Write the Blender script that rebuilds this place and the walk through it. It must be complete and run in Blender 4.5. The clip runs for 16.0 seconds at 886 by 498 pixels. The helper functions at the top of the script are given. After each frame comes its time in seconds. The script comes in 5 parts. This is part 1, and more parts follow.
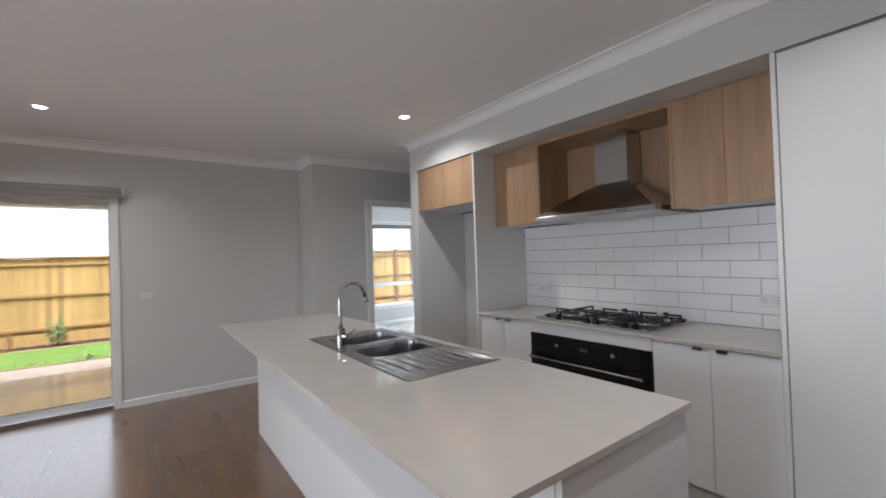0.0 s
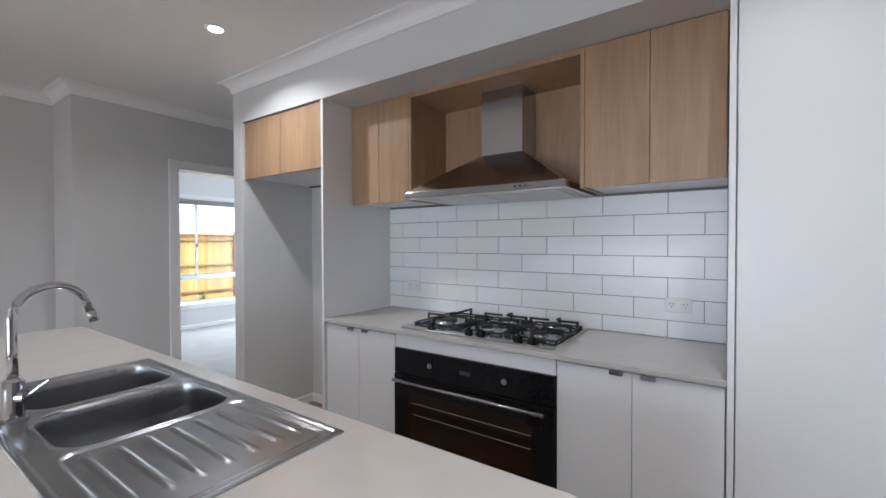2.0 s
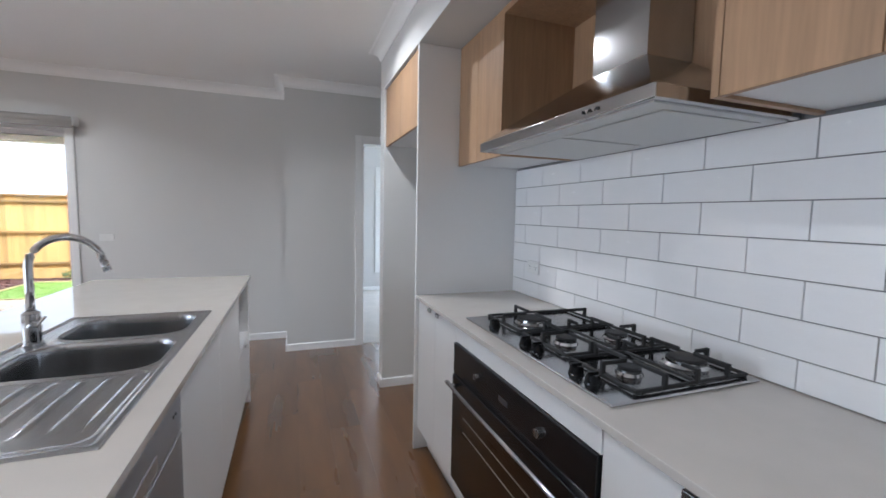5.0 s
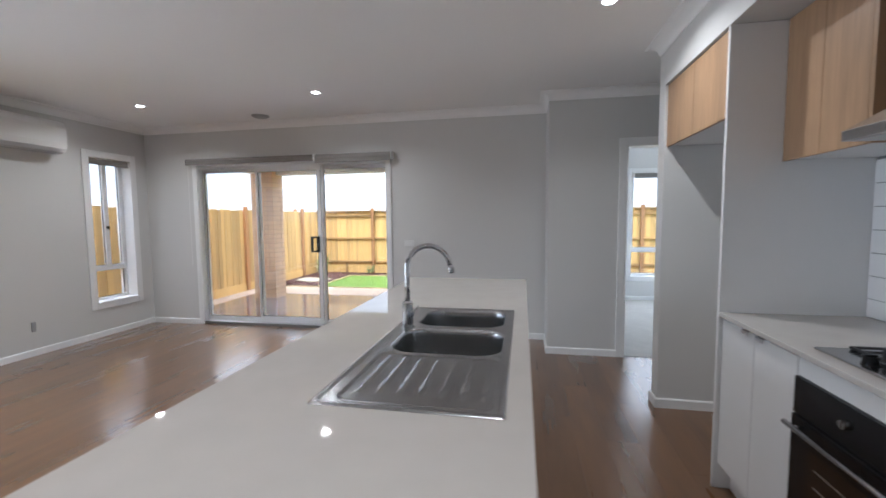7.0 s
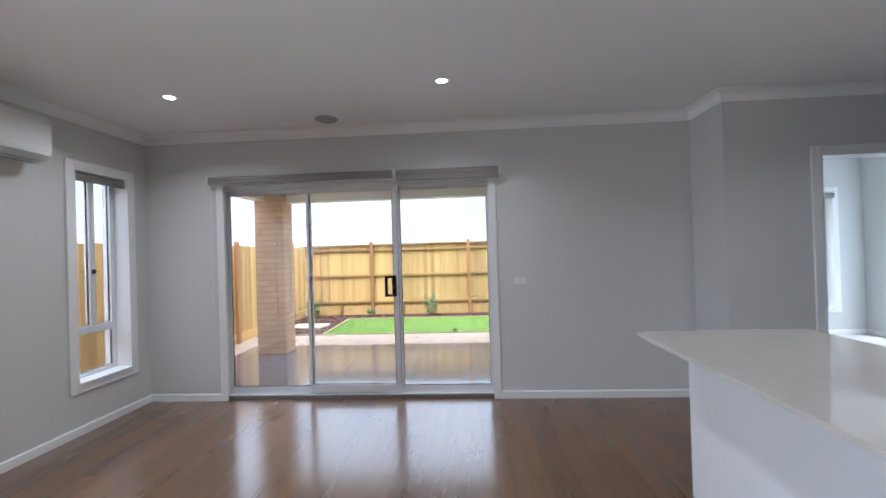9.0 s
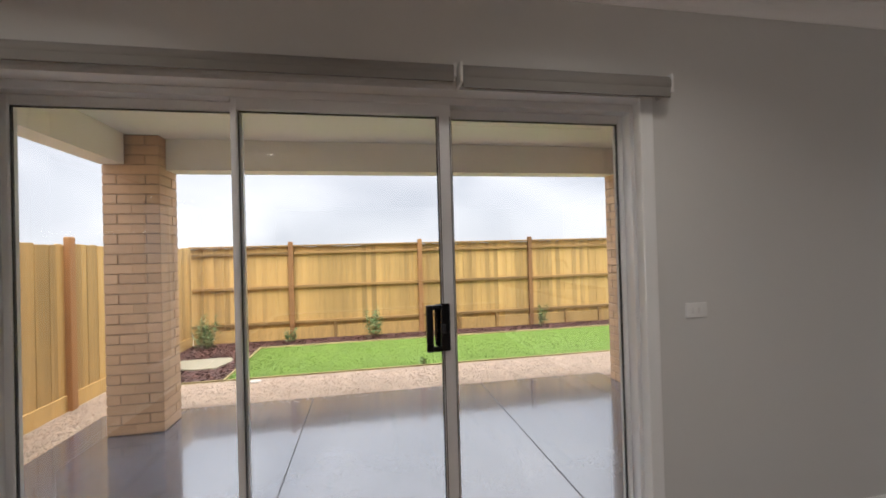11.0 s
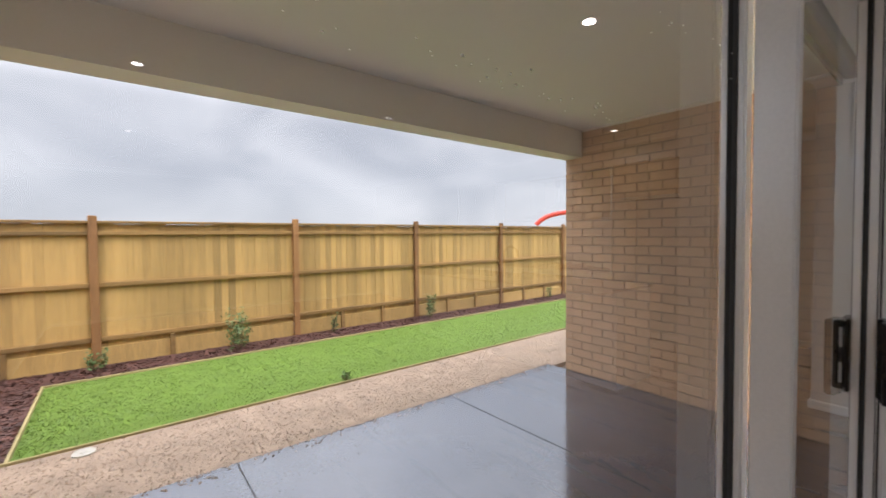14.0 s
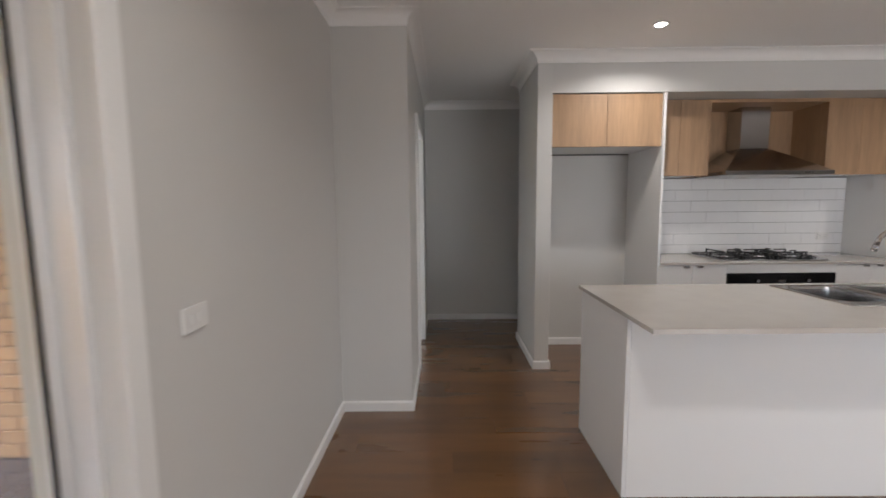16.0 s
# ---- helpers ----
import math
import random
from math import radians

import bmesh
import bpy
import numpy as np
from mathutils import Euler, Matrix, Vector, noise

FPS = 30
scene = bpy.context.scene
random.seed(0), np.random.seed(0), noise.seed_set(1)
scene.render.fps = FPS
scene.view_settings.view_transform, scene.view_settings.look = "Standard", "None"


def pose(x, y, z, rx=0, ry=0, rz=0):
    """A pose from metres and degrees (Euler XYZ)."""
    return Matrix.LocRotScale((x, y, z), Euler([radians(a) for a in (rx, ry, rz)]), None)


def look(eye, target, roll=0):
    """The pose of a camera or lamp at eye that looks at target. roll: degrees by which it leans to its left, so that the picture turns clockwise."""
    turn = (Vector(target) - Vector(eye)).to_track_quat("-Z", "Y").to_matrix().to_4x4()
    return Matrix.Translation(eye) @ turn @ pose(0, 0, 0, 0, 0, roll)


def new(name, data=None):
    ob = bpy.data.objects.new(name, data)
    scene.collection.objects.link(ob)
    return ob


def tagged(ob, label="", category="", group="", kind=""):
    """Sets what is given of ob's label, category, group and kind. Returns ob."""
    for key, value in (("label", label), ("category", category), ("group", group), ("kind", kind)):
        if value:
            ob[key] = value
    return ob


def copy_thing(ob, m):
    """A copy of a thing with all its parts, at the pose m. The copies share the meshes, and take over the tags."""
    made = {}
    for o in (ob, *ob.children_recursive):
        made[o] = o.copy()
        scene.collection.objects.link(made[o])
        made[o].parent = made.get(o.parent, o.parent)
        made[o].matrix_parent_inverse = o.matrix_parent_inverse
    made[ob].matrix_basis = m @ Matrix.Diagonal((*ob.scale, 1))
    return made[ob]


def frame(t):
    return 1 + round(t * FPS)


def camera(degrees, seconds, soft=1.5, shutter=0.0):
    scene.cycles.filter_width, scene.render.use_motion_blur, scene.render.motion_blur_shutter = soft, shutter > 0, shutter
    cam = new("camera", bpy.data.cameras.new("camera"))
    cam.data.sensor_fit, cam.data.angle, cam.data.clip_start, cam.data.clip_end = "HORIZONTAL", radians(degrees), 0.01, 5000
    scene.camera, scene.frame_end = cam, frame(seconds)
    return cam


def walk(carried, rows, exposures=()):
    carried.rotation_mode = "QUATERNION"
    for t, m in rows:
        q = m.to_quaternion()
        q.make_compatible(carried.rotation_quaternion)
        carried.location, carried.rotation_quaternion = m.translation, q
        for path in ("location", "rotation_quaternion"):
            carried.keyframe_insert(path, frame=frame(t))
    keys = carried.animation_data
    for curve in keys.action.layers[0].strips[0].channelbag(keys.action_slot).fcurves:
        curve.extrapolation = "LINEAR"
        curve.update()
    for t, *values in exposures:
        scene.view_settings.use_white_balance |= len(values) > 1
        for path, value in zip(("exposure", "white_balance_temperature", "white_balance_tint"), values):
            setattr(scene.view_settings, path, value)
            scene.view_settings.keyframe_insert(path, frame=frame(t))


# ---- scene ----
cam = camera(94.0, 16.0, soft=1.6, shutter=0.22)
PATH = [
    (0, (0.263, 0.168, 1.389), (1.452, 1.776, 1.42), -1.8),
    (0.5, (0.342, 0.393, 1.39), (1.833, 1.726, 1.409), -1.1),
    (1, (0.493, 0.567, 1.373), (2.108, 1.746, 1.384), -0.3),
    (1.5, (0.726, 0.68, 1.374), (2.361, 1.832, 1.368), -0.2),
    (2, (0.897, 0.775, 1.372), (2.545, 1.907, 1.341), -0.1),
    (2.5, (1.057, 0.852, 1.373), (2.689, 2.007, 1.311), 0.2),
    (3, (1.271, 0.845, 1.338), (2.846, 2.073, 1.238), 0.7),
    (5.3, (1.978, 0.594, 1.352), (2.443, 2.53, 1.178), 0.9),
    (5.5, (1.996, 0.571, 1.35), (2.312, 2.537, 1.172), 0.7),
    (6, (2.083, 0.578, 1.345), (2.068, 2.57, 1.174), 0.5),
    (6.5, (2.011, 0.592, 1.362), (1.7, 2.561, 1.202), 0.4),
    (7, (1.638, 0.614, 1.372), (1.26, 2.572, 1.223), -0.5),
    (7.5, (1.156, 0.69, 1.375), (0.725, 2.638, 1.246), -2.5),
    (8, (0.682, 0.794, 1.373), (0.265, 2.748, 1.27), -3.2),
    (8.5, (0.242, 1.05, 1.384), (-0.016, 3.033, 1.337), -2.3),
    (9, (-0.158, 1.451, 1.377), (-0.274, 3.447, 1.388), -1.7),
    (9.5, (-0.505, 1.96, 1.358), (-0.465, 3.96, 1.365), -1.9),
    (12, (-1.604, 4.494, 1.404), (-1.06, 6.419, 1.426), -1.1),
    (12.5, (-1.832, 4.801, 1.413), (-1.185, 6.694, 1.422), -0.9),
    (13, (-2.001, 5.057, 1.427), (-1.238, 6.906, 1.43), -0.7),
    (13.5, (-2.296, 5.217, 1.419), (-1.306, 6.954, 1.393), -0.4),
    (14, (-2.402, 5.248, 1.385), (-1.159, 6.813, 1.322), -0.5),
    (14.5, (-2.236, 5.175, 1.396), (-0.72, 6.473, 1.28), -0.4),
    (15, (-1.864, 4.928, 1.409), (-0.106, 5.867, 1.248), -0.5),
    (15.5, (-1.402, 4.78, 1.391), (0.536, 5.235, 1.199), -0.3),
    (16, (-0.8, 4.605, 1.385), (1.189, 4.616, 1.176), -0.5),
]
EXPOSURES = [(0.0, 3.07, 5850, 10), (0.5, 3.17, 5850, 10), (1.5, 3.35, 5700, 10), (3.0, 3.51, 5450, 10), (5.5, 3.61, 5470, 9), (7.0, 3.26, 5520, 9), (8.0, 3.12, 5270, 9), (9.5, 3.04, 5400, 9),
             (12.0, 2.31, 6740, 13), (12.5, 2.31, 6690, 13), (13.5, 2.21, 6190, 13), (14.5, 2.2, 6390, 13), (15.0, 2.35, 6640, 13), (15.5, 2.7, 6300, 12), (16.0, 3.2, 6250, 12)]
walk(cam, [(t, look(eye, target, roll)) for t, eye, target, roll in PATH], EXPOSURES)

# ---- world, sun ----
SUN_UP, SUN_ROUND = radians(48), radians(200)
world = bpy.data.worlds.new("world")
scene.world = world
world.use_nodes = True
wn, wl = world.node_tree.nodes, world.node_tree.links
wn.clear()
w_out, w_bg = wn.new("ShaderNodeOutputWorld"), wn.new("ShaderNodeBackground")
w_sky = wn.new("ShaderNodeTexSky")
w_sky.sky_type, w_sky.sun_disc, w_sky.sun_elevation, w_sky.sun_rotation = "NISHITA", False, SUN_UP, SUN_ROUND
w_tc, w_map, w_noise, w_ramp, w_mix = (wn.new("ShaderNodeTexCoord"), wn.new("ShaderNodeMapping"), wn.new("ShaderNodeTexNoise"),
                                       wn.new("ShaderNodeValToRGB"), wn.new("ShaderNodeMixRGB"))
w_map.inputs["Scale"].default_value = (1.5, 1.5, 3.2)
w_noise.inputs["Scale"].default_value, w_noise.inputs["Detail"].default_value = 1.7, 5.0
w_noise.inputs["Roughness"].default_value, w_noise.inputs["Distortion"].default_value = 0.52, 0.5
w_ramp.color_ramp.elements[0].position, w_ramp.color_ramp.elements[1].position = 0.36, 0.62
w_ramp.color_ramp.elements[0].color, w_ramp.color_ramp.elements[1].color = (6.2, 6.45, 6.9, 1), (9.0, 9.1, 9.3, 1)
w_mix.inputs["Fac"].default_value = 0.93
w_bg.inputs["Strength"].default_value = 0.1
# an overcast sky is about three times as bright overhead as at the horizon
w_sep, w_rng, w_mul = wn.new("ShaderNodeSeparateXYZ"), wn.new("ShaderNodeMapRange"), wn.new("ShaderNodeMixRGB")
w_rng.inputs["From Min"].default_value, w_rng.inputs["From Max"].default_value = 0.27, 1.0
w_rng.inputs["To Min"].default_value, w_rng.inputs["To Max"].default_value = 0.68, 4.2
w_mul.blend_type, w_mul.inputs["Fac"].default_value = "MULTIPLY", 1.0
wl.new(w_tc.outputs["Generated"], w_sep.inputs[0])
wl.new(w_sep.outputs["Z"], w_rng.inputs["Value"])
wl.new(w_rng.outputs["Result"], w_mul.inputs["Color2"])
wl.new(w_tc.outputs["Generated"], w_map.inputs["Vector"])
wl.new(w_map.outputs["Vector"], w_noise.inputs["Vector"])
wl.new(w_noise.outputs["Fac"], w_ramp.inputs["Fac"])
wl.new(w_sky.outputs["Color"], w_mix.inputs["Color1"])
wl.new(w_ramp.outputs["Color"], w_mix.inputs["Color2"])
wl.new(w_mix.outputs["Color"], w_mul.inputs["Color1"])
wl.new(w_mul.outputs["Color"], w_bg.inputs["Color"])
wl.new(w_bg.outputs["Background"], w_out.inputs["Surface"])

sun_data = bpy.data.lights.new("sun", "SUN")
sun_data.energy, sun_data.angle, sun_data.color = 1.5, radians(40), (1.0, 0.96, 0.9)
sun = new("sun", sun_data)
sun.matrix_world = look((0, 0, 30), (-6, 14, 0))

LAMP_WATTS, LENS_GLOW = 1.05, 3.0
# watts of the two added fill lamps
WEST_FILL_WATTS = 2.8
BEDROOM_FILL_WATTS = 3.2


# ---- materials ----
def mat(name, color, rough=0.5, metal=0.0, var=0.06, scale=2.5, fine=90.0, bump=0.03, rvar=0.08, spec=0.5, stretch=(1, 1, 1), tone=0.0, coat=0.0, coat_rough=0.03):
    """A principled surface with variation at two scales, fine relief, and (tone) a difference from piece to piece."""
    m = bpy.data.materials.new(name)
    m.use_nodes = True
    n, l = m.node_tree.nodes, m.node_tree.links
    b = n["Principled BSDF"]
    tc, mp = n.new("ShaderNodeTexCoord"), n.new("ShaderNodeMapping")
    mp.inputs["Scale"].default_value = stretch
    l.new(tc.outputs["Object"], mp.inputs["Vector"])
    big, small = n.new("ShaderNodeTexNoise"), n.new("ShaderNodeTexNoise")
    big.inputs["Scale"].default_value, big.inputs["Detail"].default_value = scale, 4
    small.inputs["Scale"].default_value, small.inputs["Detail"].default_value = fine, 3
    info, add = n.new("ShaderNodeObjectInfo"), n.new("ShaderNodeVectorMath")
    add.operation = "MULTIPLY_ADD"
    add.inputs[1].default_value = (1, 1, 1)
    if tone:
        comb = n.new("ShaderNodeMath")
        comb.operation, comb.inputs[1].default_value = "MULTIPLY", 37.0
        l.new(info.outputs["Random"], comb.inputs[0])
        l.new(comb.outputs[0], add.inputs[2])
    else:
        add.inputs[2].default_value = (0, 0, 0)
    l.new(mp.outputs["Vector"], add.inputs[0])
    l.new(add.outputs[0], big.inputs["Vector"])
    l.new(add.outputs[0], small.inputs["Vector"])
    mixn = n.new("ShaderNodeMath")
    mixn.operation = "MULTIPLY_ADD"
    mixn.inputs[1].default_value = 0.55
    half = n.new("ShaderNodeMath")
    half.operation, half.inputs[1].default_value = "MULTIPLY", 0.45
    l.new(small.outputs["Fac"], half.inputs[0])
    l.new(big.outputs["Fac"], mixn.inputs[0])
    l.new(half.outputs[0], mixn.inputs[2])
    fac = mixn.outputs[0]
    if tone:
        t2 = n.new("ShaderNodeMath")
        t2.operation, t2.inputs[1].default_value = "MULTIPLY_ADD", tone
        sub = n.new("ShaderNodeMath")
        sub.operation, sub.inputs[1].default_value = "SUBTRACT", 0.5
        l.new(info.outputs["Random"], sub.inputs[0])
        l.new(sub.outputs[0], t2.inputs[0])
        l.new(fac, t2.inputs[2])
        fac = t2.outputs[0]
    ramp = n.new("ShaderNodeValToRGB")
    e = ramp.color_ramp.elements
    e[0].position, e[1].position = 0.25, 0.75
    e[0].color = (*[c * (1 - var * 1.6) for c in color], 1)
    e[1].color = (*[min(1, c * (1 + var * 1.6)) for c in color], 1)
    l.new(fac, ramp.inputs["Fac"])
    l.new(ramp.outputs["Color"], b.inputs["Base Color"])
    rr = n.new("ShaderNodeMapRange")
    rr.inputs["To Min"].default_value, rr.inputs["To Max"].default_value = max(0.02, rough - rvar), min(1, rough + rvar)
    l.new(big.outputs["Fac"], rr.inputs["Value"])
    l.new(rr.outputs["Result"], b.inputs["Roughness"])
    b.inputs["Metallic"].default_value = metal
    b.inputs["Specular IOR Level"].default_value = spec
    b.inputs["Coat Weight"].default_value, b.inputs["Coat Roughness"].default_value = coat, coat_rough
    if bump:
        bp = n.new("ShaderNodeBump")
        bp.inputs["Strength"].default_value, bp.inputs["Distance"].default_value = 0.35, bump * 0.05
        l.new(small.outputs["Fac"], bp.inputs["Height"])
        l.new(bp.outputs["Normal"], b.inputs["Normal"])
    return m


def glow(name, color, strength):
    m = bpy.data.materials.new(name)
    m.use_nodes = True
    b = m.node_tree.nodes["Principled BSDF"]
    b.inputs["Base Color"].default_value = (0.9, 0.9, 0.9, 1)
    b.inputs["Emission Color"].default_value, b.inputs["Emission Strength"].default_value = (*color, 1), strength
    return m


def glass_mat(name, tint=(1, 1, 1), gloss=1.0):
    """A thin pane: see-through in its tint, with a mirror share that grows at a slant."""
    m = bpy.data.materials.new(name)
    m.use_nodes = True
    n, l = m.node_tree.nodes, m.node_tree.links
    n.clear()
    out, mix = n.new("ShaderNodeOutputMaterial"), n.new("ShaderNodeMixShader")
    tr, gl, fr = n.new("ShaderNodeBsdfTransparent"), n.new("ShaderNodeBsdfGlossy"), n.new("ShaderNodeFresnel")
    tr.inputs["Color"].default_value = (*tint, 1)
    gl.inputs["Roughness"].default_value = 0.0
    gl.inputs["Color"].default_value = (gloss, gloss, gloss, 1)
    fr.inputs["IOR"].default_value = 1.5
    l.new(fr.outputs[0], mix.inputs[0])
    l.new(tr.outputs[0], mix.inputs[1])
    l.new(gl.outputs[0], mix.inputs[2])
    l.new(mix.outputs[0], out.inputs["Surface"])
    return m


WALL = mat("wall_paint", (0.655, 0.65, 0.635), 0.62, var=0.02, scale=0.8, fine=260, bump=0.02)
CEIL = mat("ceiling_paint", (0.91, 0.905, 0.895), 0.75, var=0.015, scale=0.6, fine=300, bump=0.015)
TRIM = mat("white_gloss_trim", (0.85, 0.85, 0.845), 0.32, var=0.02, scale=2, fine=120, bump=0.01)
CAB = mat("white_cabinet_board", (0.82, 0.82, 0.82), 0.38, var=0.015, scale=1.5, fine=300, bump=0.01)
STONE = mat("pale_stone_top", (0.54, 0.507, 0.470), 0.032, var=0.035, scale=9, fine=420, bump=0, rvar=0.015)
OAK = mat("oak_laminate", (0.405, 0.258, 0.150), 0.42, var=0.16, scale=5, fine=26, bump=0.02, stretch=(3.2, 3.2, 0.22))
FLOOR = mat("brown_floor_board", (0.140, 0.064, 0.020), 0.28, var=0.17, scale=3, fine=6, bump=0, stretch=(2.2, 0.4, 1), tone=0.32, rvar=0.03, spec=0.5, coat=1.0, coat_rough=0.16)
SUBFLOOR = mat("dark_joint", (0.075, 0.035, 0.013), 0.3, bump=0)
TILE = mat("white_tile", (0.88, 0.88, 0.885), 0.26, var=0.012, scale=4, fine=40, bump=0.01, rvar=0.03, tone=0.15)
GROUT = mat("grey_grout", (0.23, 0.23, 0.235), 0.85, var=0.08, fine=200)
STEEL = mat("brushed_steel", (0.48, 0.48, 0.485), 0.17, 1.0, var=0.03, scale=3, fine=60, bump=0, stretch=(1, 1, 2), rvar=0.04)
SINKSTEEL = mat("sink_steel", (0.40, 0.40, 0.405), 0.24, 1.0, var=0.05, scale=6, fine=240, bump=0, rvar=0.03)
DOORSTEEL = mat("brushed_door_steel", (0.33, 0.35, 0.38), 0.38, 0.7, var=0.05, scale=3, fine=60, bump=0, stretch=(1, 1, 2))
CHROME = mat("chrome", (0.60, 0.60, 0.61), 0.09, 1.0, var=0.02, bump=0, rvar=0.03)
BLACK = mat("black_enamel", (0.008, 0.008, 0.009), 0.16, var=0.1, bump=0, spec=0.3)
IRON = mat("cast_iron", (0.018, 0.018, 0.019), 0.55, var=0.2, fine=300, bump=0.05)
OVENGLASS = mat("dark_oven_glass", (0.018, 0.010, 0.005), 0.06, var=0.1, bump=0, rvar=0.02)
ALU = mat("silver_aluminium", (0.80, 0.80, 0.805), 0.32, 0.3, var=0.04, fine=200, bump=0.006)
SEAL = mat("black_seal", (0.02, 0.02, 0.02), 0.6)
PLASTIC = mat("white_plastic", (0.78, 0.78, 0.77), 0.3, var=0.01, bump=0.004)
BLIND = mat("grey_blind_fabric", (0.24, 0.225, 0.21), 0.8, var=0.06, fine=400, bump=0.05)
CARPET = mat("grey_carpet", (0.55, 0.53, 0.50), 0.95, var=0.12, scale=5, fine=420, bump=0.5)
BRICK = mat("tan_brick", (0.60, 0.395, 0.245), 0.82, var=0.10, scale=7, fine=110, bump=0.25, tone=0.2)
MORTAR = mat("brown_mortar", (0.37, 0.265, 0.185), 0.92, var=0.12, fine=160, bump=0.3)
RENDERED = mat("alfresco_board", (0.88, 0.835, 0.76), 0.7, var=0.03, scale=1.0, fine=200, bump=0.02)
WETSLAB = mat("wet_concrete", (0.082, 0.094, 0.120), 0.16, var=0.26, scale=1.6, fine=60, bump=0.001, rvar=0.09, spec=0.8, coat=1.0, coat_rough=0.07)
PALING = mat("treated_pine_paling", (0.475, 0.300, 0.103), 0.8, var=0.2, scale=3, fine=24, bump=0.12, stretch=(3, 3, 0.3), tone=0.42)
POST = mat("red_pine_post", (0.30, 0.145, 0.052), 0.8, var=0.25, scale=4, fine=30, bump=0.12, stretch=(3, 3, 0.4), tone=0.3)
RAIL = mat("wet_pine_rail", (0.27, 0.155, 0.05), 0.8, var=0.25, scale=3, fine=30, bump=0.12, stretch=(0.4, 3, 3), tone=0.3)
LAWN = mat("lawn_soil", (0.125, 0.205, 0.021), 0.9, var=0.14, scale=4, fine=90, bump=0.5)
GRAVEL = mat("pink_gravel", (0.37, 0.27, 0.19), 0.85, var=0.3, scale=5, fine=120, bump=0.6)
MULCH = mat("red_brown_mulch", (0.085, 0.036, 0.026), 0.9, var=0.45, scale=7, fine=110, bump=0.7)
GROUND = mat("bare_ground", (0.23, 0.175, 0.115), 0.95, var=0.2, scale=1.2, fine=40, bump=0.4)
EDGING = mat("lawn_edging", (0.38, 0.31, 0.14), 0.8, var=0.2, fine=60, bump=0.1)
SANDSTONE = mat("pale_stepping_stone", (0.27, 0.24, 0.165), 0.85, var=0.15, scale=8, fine=60, bump=0.3)
TWIG = mat("shrub_twig", (0.14, 0.09, 0.05), 0.9)
REDPAINT = mat("red_machine_paint", (0.62, 0.06, 0.03), 0.45, var=0.1)
# grey tint darkens the outdoor view to balance it with the room's light
PANE = glass_mat("view_dimming_glass", (0.31, 0.31, 0.31))
LENS = glow("lamp_lens", (1.0, 0.93, 0.84), LENS_GLOW)
PRINT = mat("grey_print", (0.35, 0.35, 0.36), 0.6, var=0.02, bump=0)


# ---- mesh helpers ----
def bx(bm, x0, x1, y0, y1, z0, z1):
    vs = [bm.verts.new(p) for p in ((x0, y0, z0), (x1, y0, z0), (x1, y1, z0), (x0, y1, z0), (x0, y0, z1), (x1, y0, z1), (x1, y1, z1), (x0, y1, z1))]
    for q in ((0, 3, 2, 1), (4, 5, 6, 7), (0, 1, 5, 4), (1, 2, 6, 5), (2, 3, 7, 6), (3, 0, 4, 7)):
        bm.faces.new([vs[i] for i in q])
    return bm


def box(x0, x1, y0, y1, z0, z1, bevel=0.0, segments=2):
    bm = bx(bmesh.new(), x0, x1, y0, y1, z0, z1)
    if bevel:
        bmesh.ops.bevel(bm, geom=list(bm.edges), offset=bevel, segments=segments, affect="EDGES", profile=0.5)
    return bm


def cyl(x, y, z0, z1, r0, r1=None, n=24, axis="z"):
    """A cylinder or cone frustum along an axis from z0 to z1, round (x, y) in the two other axes."""
    r1 = r0 if r1 is None else r1
    bm = bmesh.new()
    rings = []
    for h, r in ((z0, r0), (z1, r1)):
        ring = []
        for i in range(n):
            a, b = x + r * math.cos(2 * math.pi * i / n), y + r * math.sin(2 * math.pi * i / n)
            ring.append(bm.verts.new((a, b, h) if axis == "z" else (h, a, b) if axis == "x" else (a, h, b)))
        rings.append(ring)
    for i in range(n):
        bm.faces.new((rings[0][i], rings[0][(i + 1) % n], rings[1][(i + 1) % n], rings[1][i]))
    bm.faces.new(rings[0][::-1])
    bm.faces.new(rings[1])
    bmesh.ops.recalc_face_normals(bm, faces=list(bm.faces))
    return bm


def tube(points, r, n=12):
    """A round tube along a line of points."""
    bm = bmesh.new()
    rings = []
    pts = [Vector(p) for p in points]
    for i, p in enumerate(pts):
        d = (pts[min(i + 1, len(pts) - 1)] - pts[max(i - 1, 0)]).normalized()
        side = d.cross(Vector((0, 0, 1)) if abs(d.z) < 0.9 else Vector((0, 1, 0))).normalized()
        up = side.cross(d)
        rings.append([bm.verts.new(p + r * (math.cos(2 * math.pi * k / n) * side + math.sin(2 * math.pi * k / n) * up)) for k in range(n)])
    for a, b in zip(rings, rings[1:]):
        for k in range(n):
            bm.faces.new((a[k], a[(k + 1) % n], b[(k + 1) % n], b[k]))
    bm.faces.new(rings[0][::-1])
    bm.faces.new(rings[-1])
    bmesh.ops.recalc_face_normals(bm, faces=list(bm.faces))
    return bm


def join(*bms):
    out = bmesh.new()
    for b in bms:
        me = bpy.data.meshes.new("tmp")
        b.to_mesh(me)
        b.free()
        out.from_mesh(me)
        bpy.data.meshes.remove(me)
    return out


def solid(name, bm, material, smooth=False):
    me = bpy.data.meshes.new(name)
    bm.to_mesh(me)
    bm.free()
    me.materials.append(material)
    if smooth:
        for p in me.polygons:
            p.use_smooth = True
    return new(name, me)


def part(name, bm, material, parent, label="", smooth=False):
    ob = solid(name, bm, material, smooth)
    ob.parent = parent
    if parent.data is None:
        ob.matrix_parent_inverse = Matrix.Translation(-parent.location)
    if label:
        ob["label"] = label
    return ob


